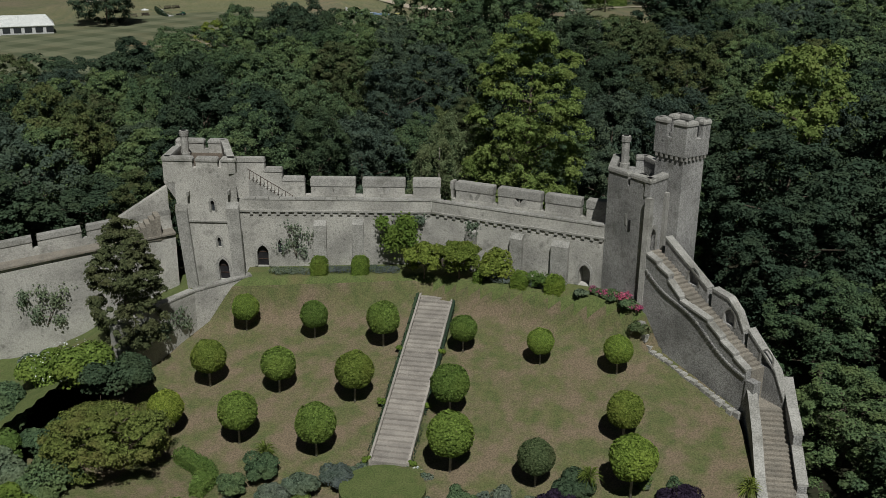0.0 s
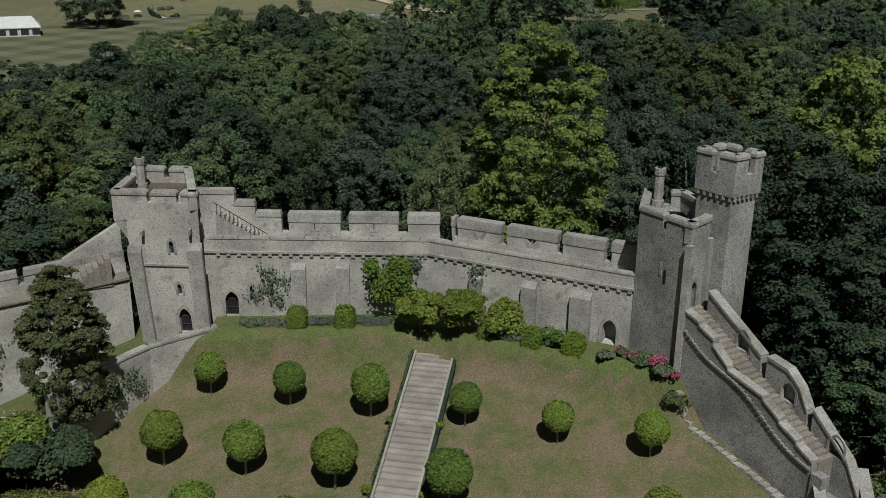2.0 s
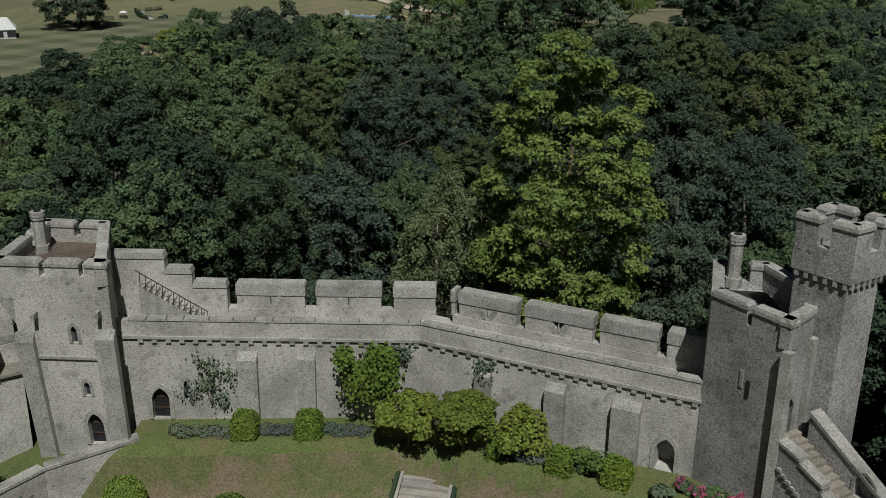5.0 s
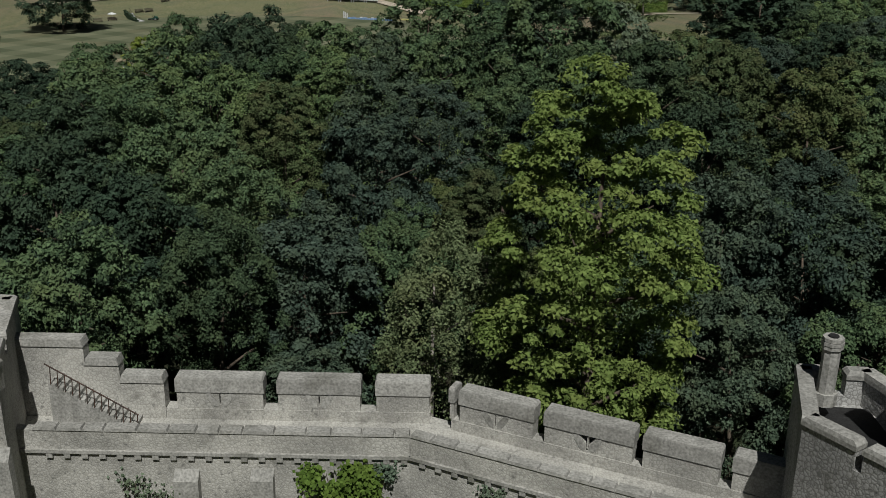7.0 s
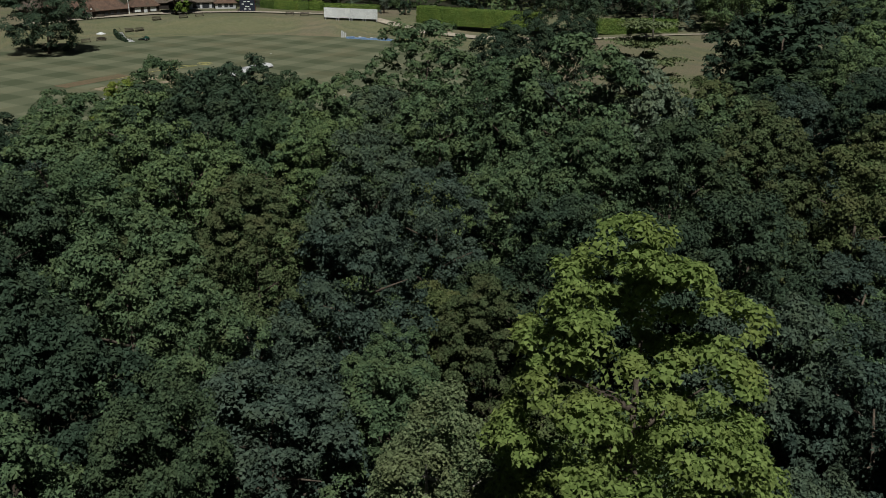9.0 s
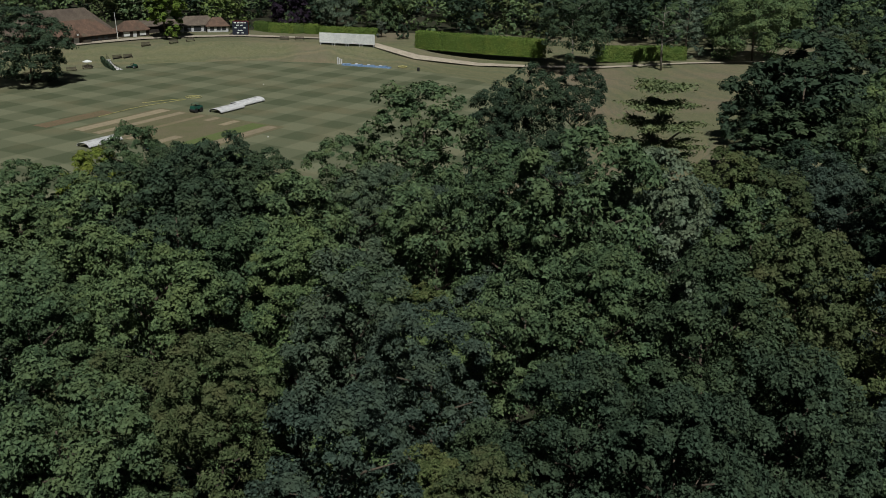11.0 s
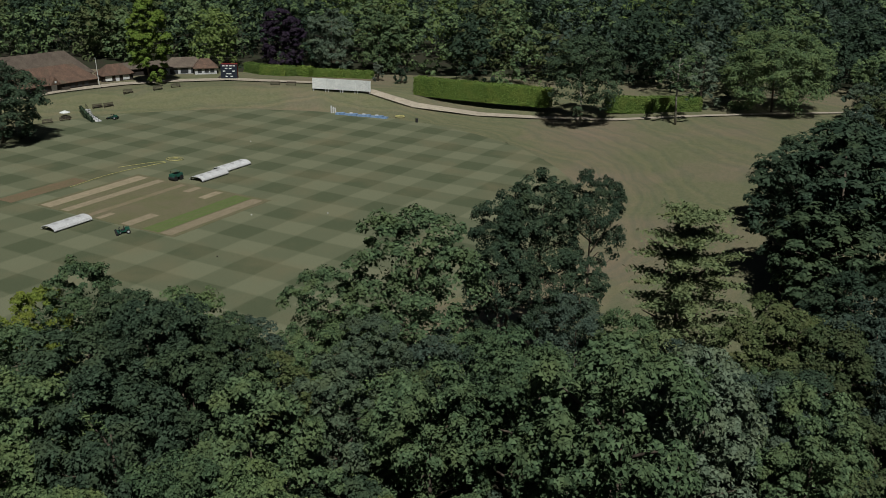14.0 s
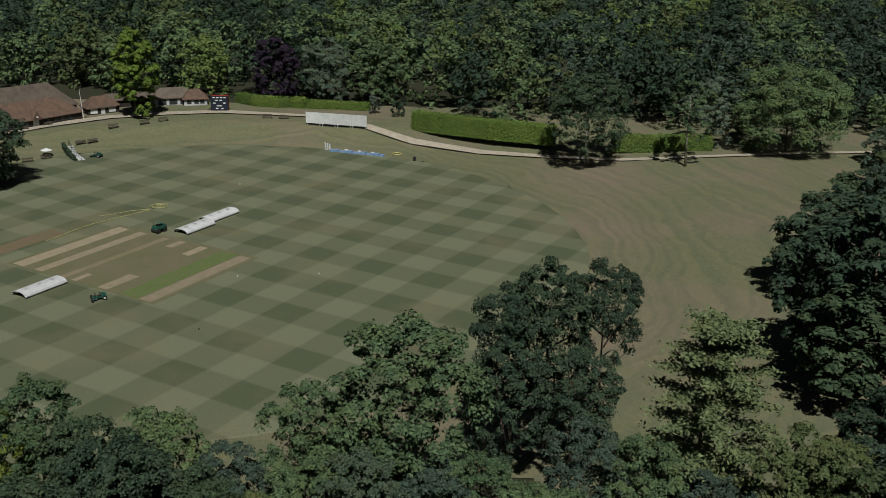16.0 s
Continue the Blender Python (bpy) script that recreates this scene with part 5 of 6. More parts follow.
# kind, place, height of the top, radius, leaf: round the field, the middle of the wood, behind the wall, beside the castle
HERO = [(0, -3.8, 190, 17.0, 6.7, M), (2, -13.2, 189, 10.2, 4.3, M), (3, -8.6, 188, 6.2, 5.2, M), (1, 7.2, 206, 14.7, 4.3, D), (1, 11.4, 208, 16.4, 5.0, D), (1, 17.7, 209, 16.3, 4.0, D), (3, 6.2, 202, 9.3, 4.6, D), (1, 14.1, 203, 8.4, 4.6, D),
        (0, 49.3, 230, 14.3, 6.2, D), (2, 55.6, 227, 19.5, 9.0, D), (1, 51.6, 221, 8.9, 7.4, D), (3, 31.7, 180, 11.5, 4.8, O), (0, 36.5, 177, 10.2, 4.4, O), (1, 45, 192, 10.0, 5.5, D),
        (0, -36.9, 185, 12.3, 4.0, M), (2, -41.6, 184, 9.6, 3.6, Y), (1, -30.6, 180, 11.6, 3.8, D), (1, -22.7, 169, 15.3, 4.0, D), (0, -18, 169, 13.4, 3.0, D), (2, -32.4, 169, 11.8, 5.6, D), (2, -20.5, 164, 13.0, 4.2, D), (2, -43, 176, 9.5, 5.0, M), (1, -27, 175, 12.5, 4.5, D),
        (3, -13.1, 154, 15.2, 4.8, M), (2, -7.8, 163, 13, 4.4, U), (1, -1, 160, 14.1, 4.6, M), (0, 6, 159, 16.8, 4.2, M), (1, 2.6, 168, 11.0, 4.0, D), (2, 12.2, 152, 20.5, 6.0, M), (3, 18.2, 156, 17.5, 4.6, G), (1, 23.5, 161, 13.6, 4.0, U), (3, 27.5, 158, 13.7, 4.2, M), (0, 15, 172, 9.5, 5.0, M), (1, 24, 173, 8.0, 4.5, M),
        (0, -22.7, 143, 13.5, 5.0, M), (1, -16.2, 147, 13.4, 4.2, M), (3, -11.2, 145, 13.8, 4.0, M), (2, -6.2, 138, 14, 4.4, U), (2, -0.6, 131, 13.0, 3.8, U), (0, 6, 136, 14.3, 4.2, M), (3, 11.3, 134, 16.4, 4.2, M), (1, 17.8, 132, 17.0, 4.6, D), (2, -29.5, 137, 11.5, 5.0, M), (1, -33, 130, 12, 4.5, D), (3, 27.6, 142, 15.4, 4.8, O), (2, 34, 138, 13.6, 4.8, O),
        (3, -12.7, 123, 14.4, 3.4, O), (3, 3.4, 121, 8.2, 3.0, O), (2, -5.4, 120, 12.6, 4.4, U), (0, -20.8, 121, 13.4, 4.8, M), (1, -27, 113, 12.4, 4.6, D), (0, -13.5, 111, 11.6, 3.4, M), (3, -19, 104, 12.4, 4.6, D), (2, -8.8, 106, 8.5, 4.9, U), (0, -2.7, 113.5, 7.6, 2.6, M), (1, 13.5, 119, 13.6, 4.2, D), (2, 8.4, 123, 13.4, 3.8, D), (1, 21.6, 125, 13.3, 4.4, D), (1, 19.6, 111, 11.0, 4.2, U), (2, 24, 106, 11.0, 4.4, U), (1, -12.6, 99.5, 11.0, 3.6, D), (0, -19.5, 95, 12, 4.6, M), (1, -24.5, 92.5, 10.4, 4.0, D), (1, 17.5, 98.5, 7.5, 4.0, U),
        (0, 58, 256, 9.0, 7.5, D), (2, 61, 243, 12.0, 8.0, D), (0, 66, 268, 9.0, 7.5, D), (2, 68, 254, 12.0, 8.0, D), (0, 76, 285, 8.0, 7.5, D),
        (2, 33, 93, 10.5, 7.0, D), (2, 31, 80, 7.5, 6.0, D), (0, 37, 84, 9.5, 6.5, D), (0, 40, 72, 4.5, 6.0, M), (0, 31.2, 74, 3.4, 4.8, M), (2, 30.6, 66, -1.6, 4.8, M), (0, 34, 57, -1.5, 5.5, M), (0, 45, 94, 14.0, 7.0, D), (2, 31.5, 103, 11.5, 6.0, D), (3, 40, 108, 16.5, 6.0, B), (0, 48, 80, 10, 7, D), (0, 48, 64, 4, 7, D), (0, 42, 60, 1, 6, M),
        (1, -23, 154, 15.8, 4.6, D), (0, -31, 157, 13.6, 4.8, M), (3, -50, 161, 9.5, 3.6, D), (1, -57, 157, 7.0, 5.0, D), (2, -65, 163, 6.5, 5.5, D), (0, -44, 167, 9.2, 4.8, M), (1, -53, 173, 7.0, 5.0, D), (2, -38, 150, 10.5, 5.0, M), (0, -47, 146, 9.0, 5.0, D),
        (1, -33, 92, 5.5, 5.5, D), (0, -42, 88, 7.0, 6.5, D), (3, -30, 101, 8.5, 5.0, M), (1, -28, 90, 7.0, 3.2, O), (0, -50, 86, 8.0, 6.5, D)]
for i, (k, x, y, top, r, lf) in enumerate(HERO):
    plant(k, x, y, top, r * (1.2 if 100 < y < 200 else 1.05), lf, "", 47.0 * i)

t = tree("horse_chestnut", "tall bright lime-green chestnut behind the castle wall", "tree", LEAF_BRIGHT, BARK, 150, 30.0, 5.9, 6.0, 620, 90, 0.2, "", 0.45, 10, flat=0.6, spread=0.1, taper=0.08, bough=9)
t.matrix_basis = pose(8.4, 94.6, -9.0)
t = tree("willow", "feathery grey-green willow behind the castle wall", "tree", leaves("willow_leaves", (0.095, 0.125, 0.06), (0.135, 0.165, 0.085), (0.155, 0.175, 0.09), 0.2), PALE_BARK, 151, 19.6, 4.6, 2.0, 420, 70, 0.14, "", 0.25, 5, flat=1.7, spread=0.1, taper=0.4, up=0.3, bough=6)
t.matrix_basis = pose(0.6, 101.0, -9.2)

# cedar with flat tiers of needles at the edge of the meadow
cedar = thing("cedar", "spreading grey-green cedar with flat tiers", "tree", at=place(25.2, 190.5, -8.5, 0, 1.0, 1.36))
rg = np.random.default_rng(160)
part("trunk", trunk_mesh(rg, 19, 0.45, 10, 5.0, 0.25), BARK, cedar, smooth=True)
P, N = [], []
for k in range(9):
    z, reach = 4.6 + 1.72 * k, 7.0 * (1 - (k / 9.5) ** 1.7) + 0.9
    for j in range(6):
        a = 1.047 * j + 0.7 * k + rg.uniform(-0.25, 0.25)
        far = reach * rg.uniform(0.7, 1.0)
        for f in (0.35, 0.65, 0.95):
            m = 150
            c = np.array([math.cos(a) * far * f, math.sin(a) * far * f, z + 0.35 * f + rg.uniform(-0.15, 0.15)])
            u, v = rg.normal(size=m) * 0.95, rg.normal(size=m) * (0.75 if f < 0.9 else 0.5)
            P.append(c + np.stack([u * math.cos(a) - v * math.sin(a), u * math.sin(a) + v * math.cos(a), rg.normal(size=m) * 0.07 - 0.05 * v * v], 1))
            N.append(np.array([0, 0, 1.0]) + rg.normal(size=(m, 3)) * 0.35)
co, q = leaf_quads(np.concatenate(P), np.concatenate(N), 0.23, rg, 2.0)
o = new("crown", mesh_np("crown", co, q, LEAF_CEDAR))
o.parent = cedar

# the rest of the wood between castle and field
taken = [(x, y, r) for _, x, y, _, r, _ in HERO] + [(8.4, 94.6, 6.5), (0.6, 101, 4.5), (25.2, 190.5, 6.5)]
rw_ = random.Random(12)
count = 0
yy = 97.0
while yy < 350:
    xx = -120.0
    while xx < 140:
        x, y = xx + rw_.uniform(-2.5, 2.5), yy + rw_.uniform(-2.5, 2.5)
        xx += 6.6 if yy < 205 else 11.0
        if abs(x) > 0.45 * y + 10:
            continue
        rf = math.hypot(x + 50, y - 280)
        if y > 196 and not (x > 50 + (y - 225) * 0.46 and y > 200 and x < 115):
            continue
        if y > 145 and x < -47 - (y - 145) * 0.05:
            continue
        if y > 186 and -30 < x < 55:
            continue
        if rf < 92 or any(math.hypot(x - a, y - b) < (r + 3.2) * 0.66 for a, b, r in taken):
            continue
        top = rw_.uniform(2.5, 8.0) + (4.5 if x > 40 else 0) + (2.0 if y > 160 or x < -36 else 0)
        r = rw_.uniform(4.0, 5.4)
        lf = rw_.choice((M, M, D, D, U, U, M, O))
        plant(rw_.randrange(4), x, y, top, r, lf, "", rw_.uniform(0, 360))
        count += 1
    yy += 6.6 if yy < 205 else 11.0


# far woods, too many to count
def far_wood(name, label, leaf, seed, share, n_leaf=1260):
    rg = np.random.default_rng(seed)
    P, N, S = [], [], []
    rows = np.random.default_rng(5)
    y = 352.0
    while y < 800:
        step = 14.0 + (y - 350) * 0.012
        x = -0.45 * (y - 50)
        while x < 0.45 * (y - 50):
            px_, py_ = x + rows.uniform(-0.35, 0.35) * step, y + rows.uniform(-0.35, 0.35) * step
            who, hgt = rows.uniform(), rows.uniform(14, 26)
            x += step
            if py_ < 392 and -125 < px_ < -6:
                continue
            if py_ < 356 + 0.35 * max(0, px_ * -1) or (px_ < 96 and py_ < 364):
                continue
            if 600 < py_ < 680 and 35 < px_ < 130:
                continue
            if not share[0] <= who < share[1]:
                continue
            r = step * rg.uniform(0.42, 0.6)
            p, n = crown_points(rg, hgt, r, -1.0, 90, n_leaf // 90, flat=0.7, spread=0.2, inner=0.02, bough=6, ruffle=0.15)
            zg = float(land_z(np.array(px_), np.array(py_)))
            P.append(p + np.array([px_, py_, zg]))
            N.append(n)
            S.append(np.full(len(p), 0.052 * step + 0.05))
        y += step * 0.85
    P, N, S = np.concatenate(P), np.concatenate(N), np.concatenate(S)
    co, q = leaf_tris(P, N, S, rg)
    return tagged(new(name, mesh_np(name, co, q, leaf)), label, "woodland", kind="stuff")


far_wood("far_wood", "distant dark green woodland beyond the field", LEAF_DARK, 201, (0.0, 0.38))
far_wood("far_wood", "distant mid-green woodland beyond the field", LEAF_MID, 202, (0.38, 0.64))
far_wood("far_wood", "distant blue-green woodland beyond the field", LEAF_BLUE, 203, (0.64, 0.86))
far_wood("far_wood", "distant olive woodland beyond the field", LEAF_OLIVE, 204, (0.86, 0.95))
far_wood("far_wood", "distant bright green woodland beyond the field", LEAF_BRIGHT, 205, (0.95, 1.0))


# ---- sports field and pavilion ----
FZ = -7.36
UP, VP = Vector((0.48, 0.877)), Vector((0.877, -0.48))
OR = Vector((-50.0, 256.0))


def at_pitch(u, v):
    p = OR + UP * u + VP * v
    return (p.x, p.y)


def flat_patch(name, label, u0, u1, v0, v1, mat, lift):
    bm = bmesh.new()
    prism(bm, [at_pitch(u0, v0), at_pitch(u1, v0), at_pitch(u1, v1), at_pitch(u0, v1)][::-1], FZ - 0.1, FZ + lift)
    return tagged(part(name, bm, mat), label, "pitch", "pitch strips", "structure")


flat_patch("pitch_square", "greyish rolled cricket square", -4.5, 21, -28, 6.5, turf("rolled_square", (0.12, 0.125, 0.062), (0.135, 0.13, 0.07), (0.155, 0.135, 0.085), 0.4, 0.7, 0.15), 0.012)
for v0, v1, mat, lb in ((3.0, 5.5, WORN, "worn pale pitch strip"), (-1.2, 0.0, CUT_GREEN, "fresh green mown strip"), (0.2, 1.2, CUT_GREEN, "fresh green mown strip"), (1.4, 2.6, CUT_GREEN, "fresh green mown strip"),
                        (-21.6, -19.6, WORN, "worn pale pitch strip"), (-27.0, -24.2, WORN, "worn pale pitch strip"), (-15.4, -14.0, turf("faded_strip", (0.165, 0.15, 0.085), (0.18, 0.16, 0.09), (0.22, 0.18, 0.12), 0.4, 0.6, 0.2), "faded pitch strip")):
    flat_patch("pitch_strip", lb, -4.0, 20.0, v0, v1, mat, 0.024)
for u0, u1, v0, v1 in ((-4.0, 3.0, -6.4, -4.2), (15.0, 20.0, -6.2, -4.4), (-4.0, -0.5, -12.6, -11.4), (16.5, 20.3, -11.6, -10.0)):
    flat_patch("worn_patch", "bare worn bowling end", u0, u1, v0, v1, WORN, 0.03)
flat_patch("red_patch", "reddish worn turf", -6, 12, -36.5, -32.5, RED_SOIL, 0.012)


def pitch_cover(u0, u1, v0, v1):
    """A wheeled cover: curved canvas roof, end ribs, rails, wheels."""
    t = thing("pitch_cover", "grey-white wheeled pitch cover on the grass", "pitch cover", "pitch covers")
    bm, n = bmesh.new(), 8
    rows_ = []
    for k in range(n + 1):
        a = math.pi * k / n
        v, z = (v0 + v1) / 2 - math.cos(a) * (v1 - v0) / 2, FZ + 0.35 + math.sin(a) * 0.62
        rows_.append([bm.verts.new((*at_pitch(u, v), z + dz)) for u in (u0, u1) for dz in (0, -0.06)])
    for a, b in zip(rows_, rows_[1:]):
        bm.faces.new((a[0], b[0], b[2], a[2]))
        bm.faces.new((a[1], a[3], b[3], b[1]))
        bm.faces.new((a[0], a[1], b[1], b[0]))
        bm.faces.new((a[2], b[2], b[3], a[3]))
    part("canopy", bm, CANVAS, t)
    for v in (v0, v1):
        part("rail", prism(bmesh.new(), [at_pitch(u0, v - 0.06), at_pitch(u1, v - 0.06), at_pitch(u1, v + 0.06), at_pitch(u0, v + 0.06)][::-1], FZ + 0.22, FZ + 0.38), CANVAS, t)
        for f in (0.06, 0.5, 0.94):
            x, y = at_pitch(u0 + (u1 - u0) * f, v)
            part("wheel", tube(bmesh.new(), [(x - 0.05, y + 0.03, FZ + 0.18), (x + 0.05, y - 0.03, FZ + 0.18)], [0.18, 0.18], 10), BLACK, t)
    for j, f in enumerate((0.2, 0.5, 0.8)):
        x, y = at_pitch(u0 + (u1 - u0) * f, (v0 + v1) / 2)
        part("emblem", prism(bmesh.new(), [(x + 0.45 * math.cos(a), y + 0.45 * math.sin(a)) for a in (k * math.pi / 5 for k in range(10))], FZ + 0.9, FZ + 0.985), surface("grey_emblem", (0.36, 0.37, 0.37), (0.4, 0.4, 0.4)) if j == 0 else bpy.data.materials["grey_emblem"], t)


bpy.data.materials.get("grey_emblem") or surface("grey_emblem", (0.36, 0.37, 0.37), (0.4, 0.4, 0.4))
pitch_cover(-13.6, -5.4, -15.0, -11.8)
pitch_cover(23.2, 31.0, -16.0, -12.6)
pitch_cover(31.1, 39.4, -17.0, -13.8)


def mower(x, y, turn, label, z=FZ):
    t = thing("ride_on_mower", label, "mower", "mowers", at=pose(x, y, z, 0, 0, turn))
    part("chassis", box(bmesh.new(), -0.9, 0.7, -0.4, 0.4, 0.3, 0.5), GREEN_METAL, t)
    bm = bmesh.new()
    prism(bm, [(-0.95, -0.36), (-0.1, -0.36), (-0.1, 0.36), (-0.95, 0.36)], 0.5, 1.05, 0.12)
    part("bonnet", bm, GREEN_METAL, t)
    s = part("seat", prism(bmesh.new(), [(0.0, -0.25), (0.45, -0.25), (0.45, 0.25), (0.0, 0.25)], 0.5, 0.72, 0.04), BLACK, t)
    part("backrest", prism(bmesh.new(), [(-0.08, -0.25), (0.04, -0.25), (0.04, 0.25), (-0.08, 0.25)], 0.7, 1.2, 0.03), BLACK, s)
    part("steering_wheel", tube(bmesh.new(), [(0.72, 0, 1.0), (0.76, 0, 1.03)], [0.2, 0.2], 10), BLACK, t)
    for wx, wy, r in ((-0.65, -0.55, 0.36), (-0.65, 0.55, 0.36), (0.75, -0.5, 0.27), (0.75, 0.5, 0.27)):
        w = part("wheel", tube(bmesh.new(), [(wx, wy - 0.12, r), (wx, wy + 0.12, r)], [r, r], 12), BLACK, t)
        part("rim", tube(bmesh.new(), [(wx, wy - 0.13, r), (wx, wy + 0.13, r)], [r * 0.5, r * 0.5], 8), CANVAS, w)
    for wy in (-0.85, 0.0, 0.85):
        part("cutting_reel", tube(bmesh.new(), [(1.25, wy - 0.38, 0.24), (1.25, wy + 0.38, 0.24)], [0.22, 0.22], 10), BLACK, t)
    part("front_arm", box(bmesh.new(), 0.7, 1.2, -0.9, 0.9, 0.32, 0.4), GREEN_METAL, t)


mower(-55.3, 250.6, 205, "dark green ride-on mower parked on the field")
roller = thing("pitch_roller", "dark green pitch roller parked on the field", "roller", at=pose(-55.6, 284.2, FZ, 0, 0, 60))
part("drum", tube(bmesh.new(), [(0.7, -0.8, 0.5), (0.7, 0.8, 0.5)], [0.5, 0.5], 16), BLACK, roller)
part("rear_drum", tube(bmesh.new(), [(-0.9, -0.8, 0.5), (-0.9, 0.8, 0.5)], [0.5, 0.5], 16), BLACK, roller)
part("body", prism(bmesh.new(), [(-1.3, -0.75), (1.2, -0.75), (1.2, 0.75), (-1.3, 0.75)], 0.75, 1.35, 0.1), GREEN_METAL, roller)
part("canopy", prism(bmesh.new(), [(-0.9, -0.75), (0.5, -0.75), (0.5, 0.75), (-0.9, 0.75)], 1.9, 2.0, 0.1), LEAF_GREY, roller)
for px_ in (-0.8, 0.4):
    for py_ in (-0.65, 0.65):
        part("post", box(bmesh.new(), px_ - 0.03, px_ + 0.03, py_ - 0.03, py_ + 0.03, 1.3, 1.92), BLACK, roller)
mower(-86.5, 339.0, 160, "small mower parked below the bank steps", -7.3)


def cable(name, label, pts, mat, r=0.05):
    c = bpy.data.curves.new(name, "CURVE")
    c.dimensions, c.bevel_depth = "3D", r
    s = c.splines.new("BEZIER")
    s.bezier_points.add(len(pts) - 1)
    for b, p in zip(s.bezier_points, pts):
        b.co, b.handle_left_type, b.handle_right_type = p, "AUTO", "AUTO"
    c.materials.append(mat)
    return tagged(new(name, c), label, "hose")


cable("garden_hose", "yellow-green hose lying on the grass", [(-74.6, 277.3, FZ + 0.05), (-69.6, 287.7, FZ + 0.05), (-62.5, 296.4, FZ + 0.05), (-61.6, 297.6, FZ + 0.05), (-63.0, 297.6, FZ + 0.05), (-70.1, 292.6, FZ + 0.05)], YELLOW, 0.045)
cable("garden_hose", "coiled yellow-green hose lying on the grass", [(-60.2 + (0.5 + 0.12 * k) * math.cos(k * 1.3), 300 + (0.6 + 0.1 * k) * math.sin(k * 1.3), FZ + 0.06 + 0.01 * k) for k in range(14)], YELLOW, 0.05)
for i, (x, y) in enumerate(((-47.5, 318), (-36.0, 262.0), (-22.5, 264.0), (-37.0, 240.0))):
    tagged(part("field_marker", prism(bmesh.new(), [(x + 0.13 * math.cos(a), y + 0.13 * math.sin(a)) for a in (k * 1.047 for k in range(6))], FZ, FZ + 0.15, 0.04), WHITE if i != 3 else BLACK), "small marker lying on the mown grass", "marker", "field markers")

# boundary clutter by the far bank
sheet_roll = thing("ground_sheet", "long folded blue plastic ground sheet on the grass", "sheet")
SLn = Line((-31.5, 350.6), (-17.6, 346.4))
bm = bmesh.new()
for k in range(12):
    prism(bm, SLn.quad(k * SLn.len / 12, (k + 1) * SLn.len / 12, -0.7 + 0.1 * math.sin(k), 0.7), -7.7, [-6.95 + 0.12 * math.sin(k * 2.1)] * 4, 0.12)
part("folded_sheet", bm, BLUE, sheet_roll)
for k in (3, 6, 9):
    part("white_fold", prism(bmesh.new(), SLn.quad(k * 1.2, k * 1.2 + 0.9, 0.3, 0.9), -7.6, -6.8, 0.1), WHITE, sheet_roll)
netting = thing("net_frame", "pale folded net frame standing by the boundary", "frame", at=pose(-32.4, 351.6, -7.4))
for k in range(3):
    part("panel", box(bmesh.new(), -0.7 + 0.5 * k, -0.3 + 0.5 * k, 0.25 * k, 0.25 * k + 0.08, 0, 2.0 - 0.3 * k), CANVAS, netting)
cable("hose_ring", "yellow coiled hose ring on the bank foot", [(-14.5 + 1.2 * math.cos(a), 348 + 1.0 * math.sin(a), -7.1) for a in (k * 0.7 for k in range(10))], YELLOW, 0.12)
tagged(part("water_bin", prism(bmesh.new(), [(-9.9 + 0.4 * math.cos(a), 342.5 + 0.4 * math.sin(a)) for a in (k * 0.785 for k in range(8))], -7.6, -6.4, 0.05), BLACK), "small dark bin on the bank foot", "bin")

# track and hedges
trk = [(-118, 333), (-104, 352), (-92, 363.5), (-80, 369.5), (-64.5, 374), (-40, 371), (-23, 360.6), (-11, 355), (6, 348), (24, 342), (40, 336.5), (61, 336), (80, 340), (110, 345)]
bm = bmesh.new()
prev = None
for i in range(len(trk)):
    a, b = Vector(trk[max(i - 1, 0)]), Vector(trk[min(i + 1, len(trk) - 1)])
    n = Vector((-(b - a).y, (b - a).x)).normalized() * (0.9 if i > 8 else 1.3 if i > 4 else 2.0)
    row = []
    for sg in (-1, -0.3, 0.3, 1):
        p = Vector(trk[i]) + n * sg
        row.append(bm.verts.new((p.x, p.y, float(land_z(np.array(p.x), np.array(p.y))) + 0.42)))
    if prev:
        for j in range(3):
            bm.faces.new((prev[j], row[j], row[j + 1], prev[j + 1]))
    prev = row
tagged(part("track", bm, GRAVEL), "pale gravel track along the hedge", "road", kind="structure")
bz = -3.3
for pts, h, lb in (([(-63.5, 388), (-58, 383.5), (-50, 381.5), (-47, 382.5), (-43, 381)], 2.8, "tall clipped bright green hedge by the track"), ([(-42, 381.5), (-33, 380.5), (-24.5, 379.5)], 2.2, "clipped bright green hedge by the track"), ([(-11.6, 361), (-4, 357), (8, 352), (24, 346.5)], 4.2, "tall clipped bright green hedge by the track"),
                   ([(38, 342), (49, 341)], 3.4, "clipped bright green hedge by the track"), ([(49.4, 341.4), (62, 341.5)], 3.6, "clipped bright green hedge by the track")):
    for a, b in zip(pts, pts[1:]):
        ln = Line(a, b)
        clipped("hedge", lb, "hedge", LEAF_HEDGE, abs(int(a[0])) + 3, ln.quad(0, ln.len, 0, 3.0), bz - 0.6, bz + h, 0.27, 26, "hedges by the track", 0.16)

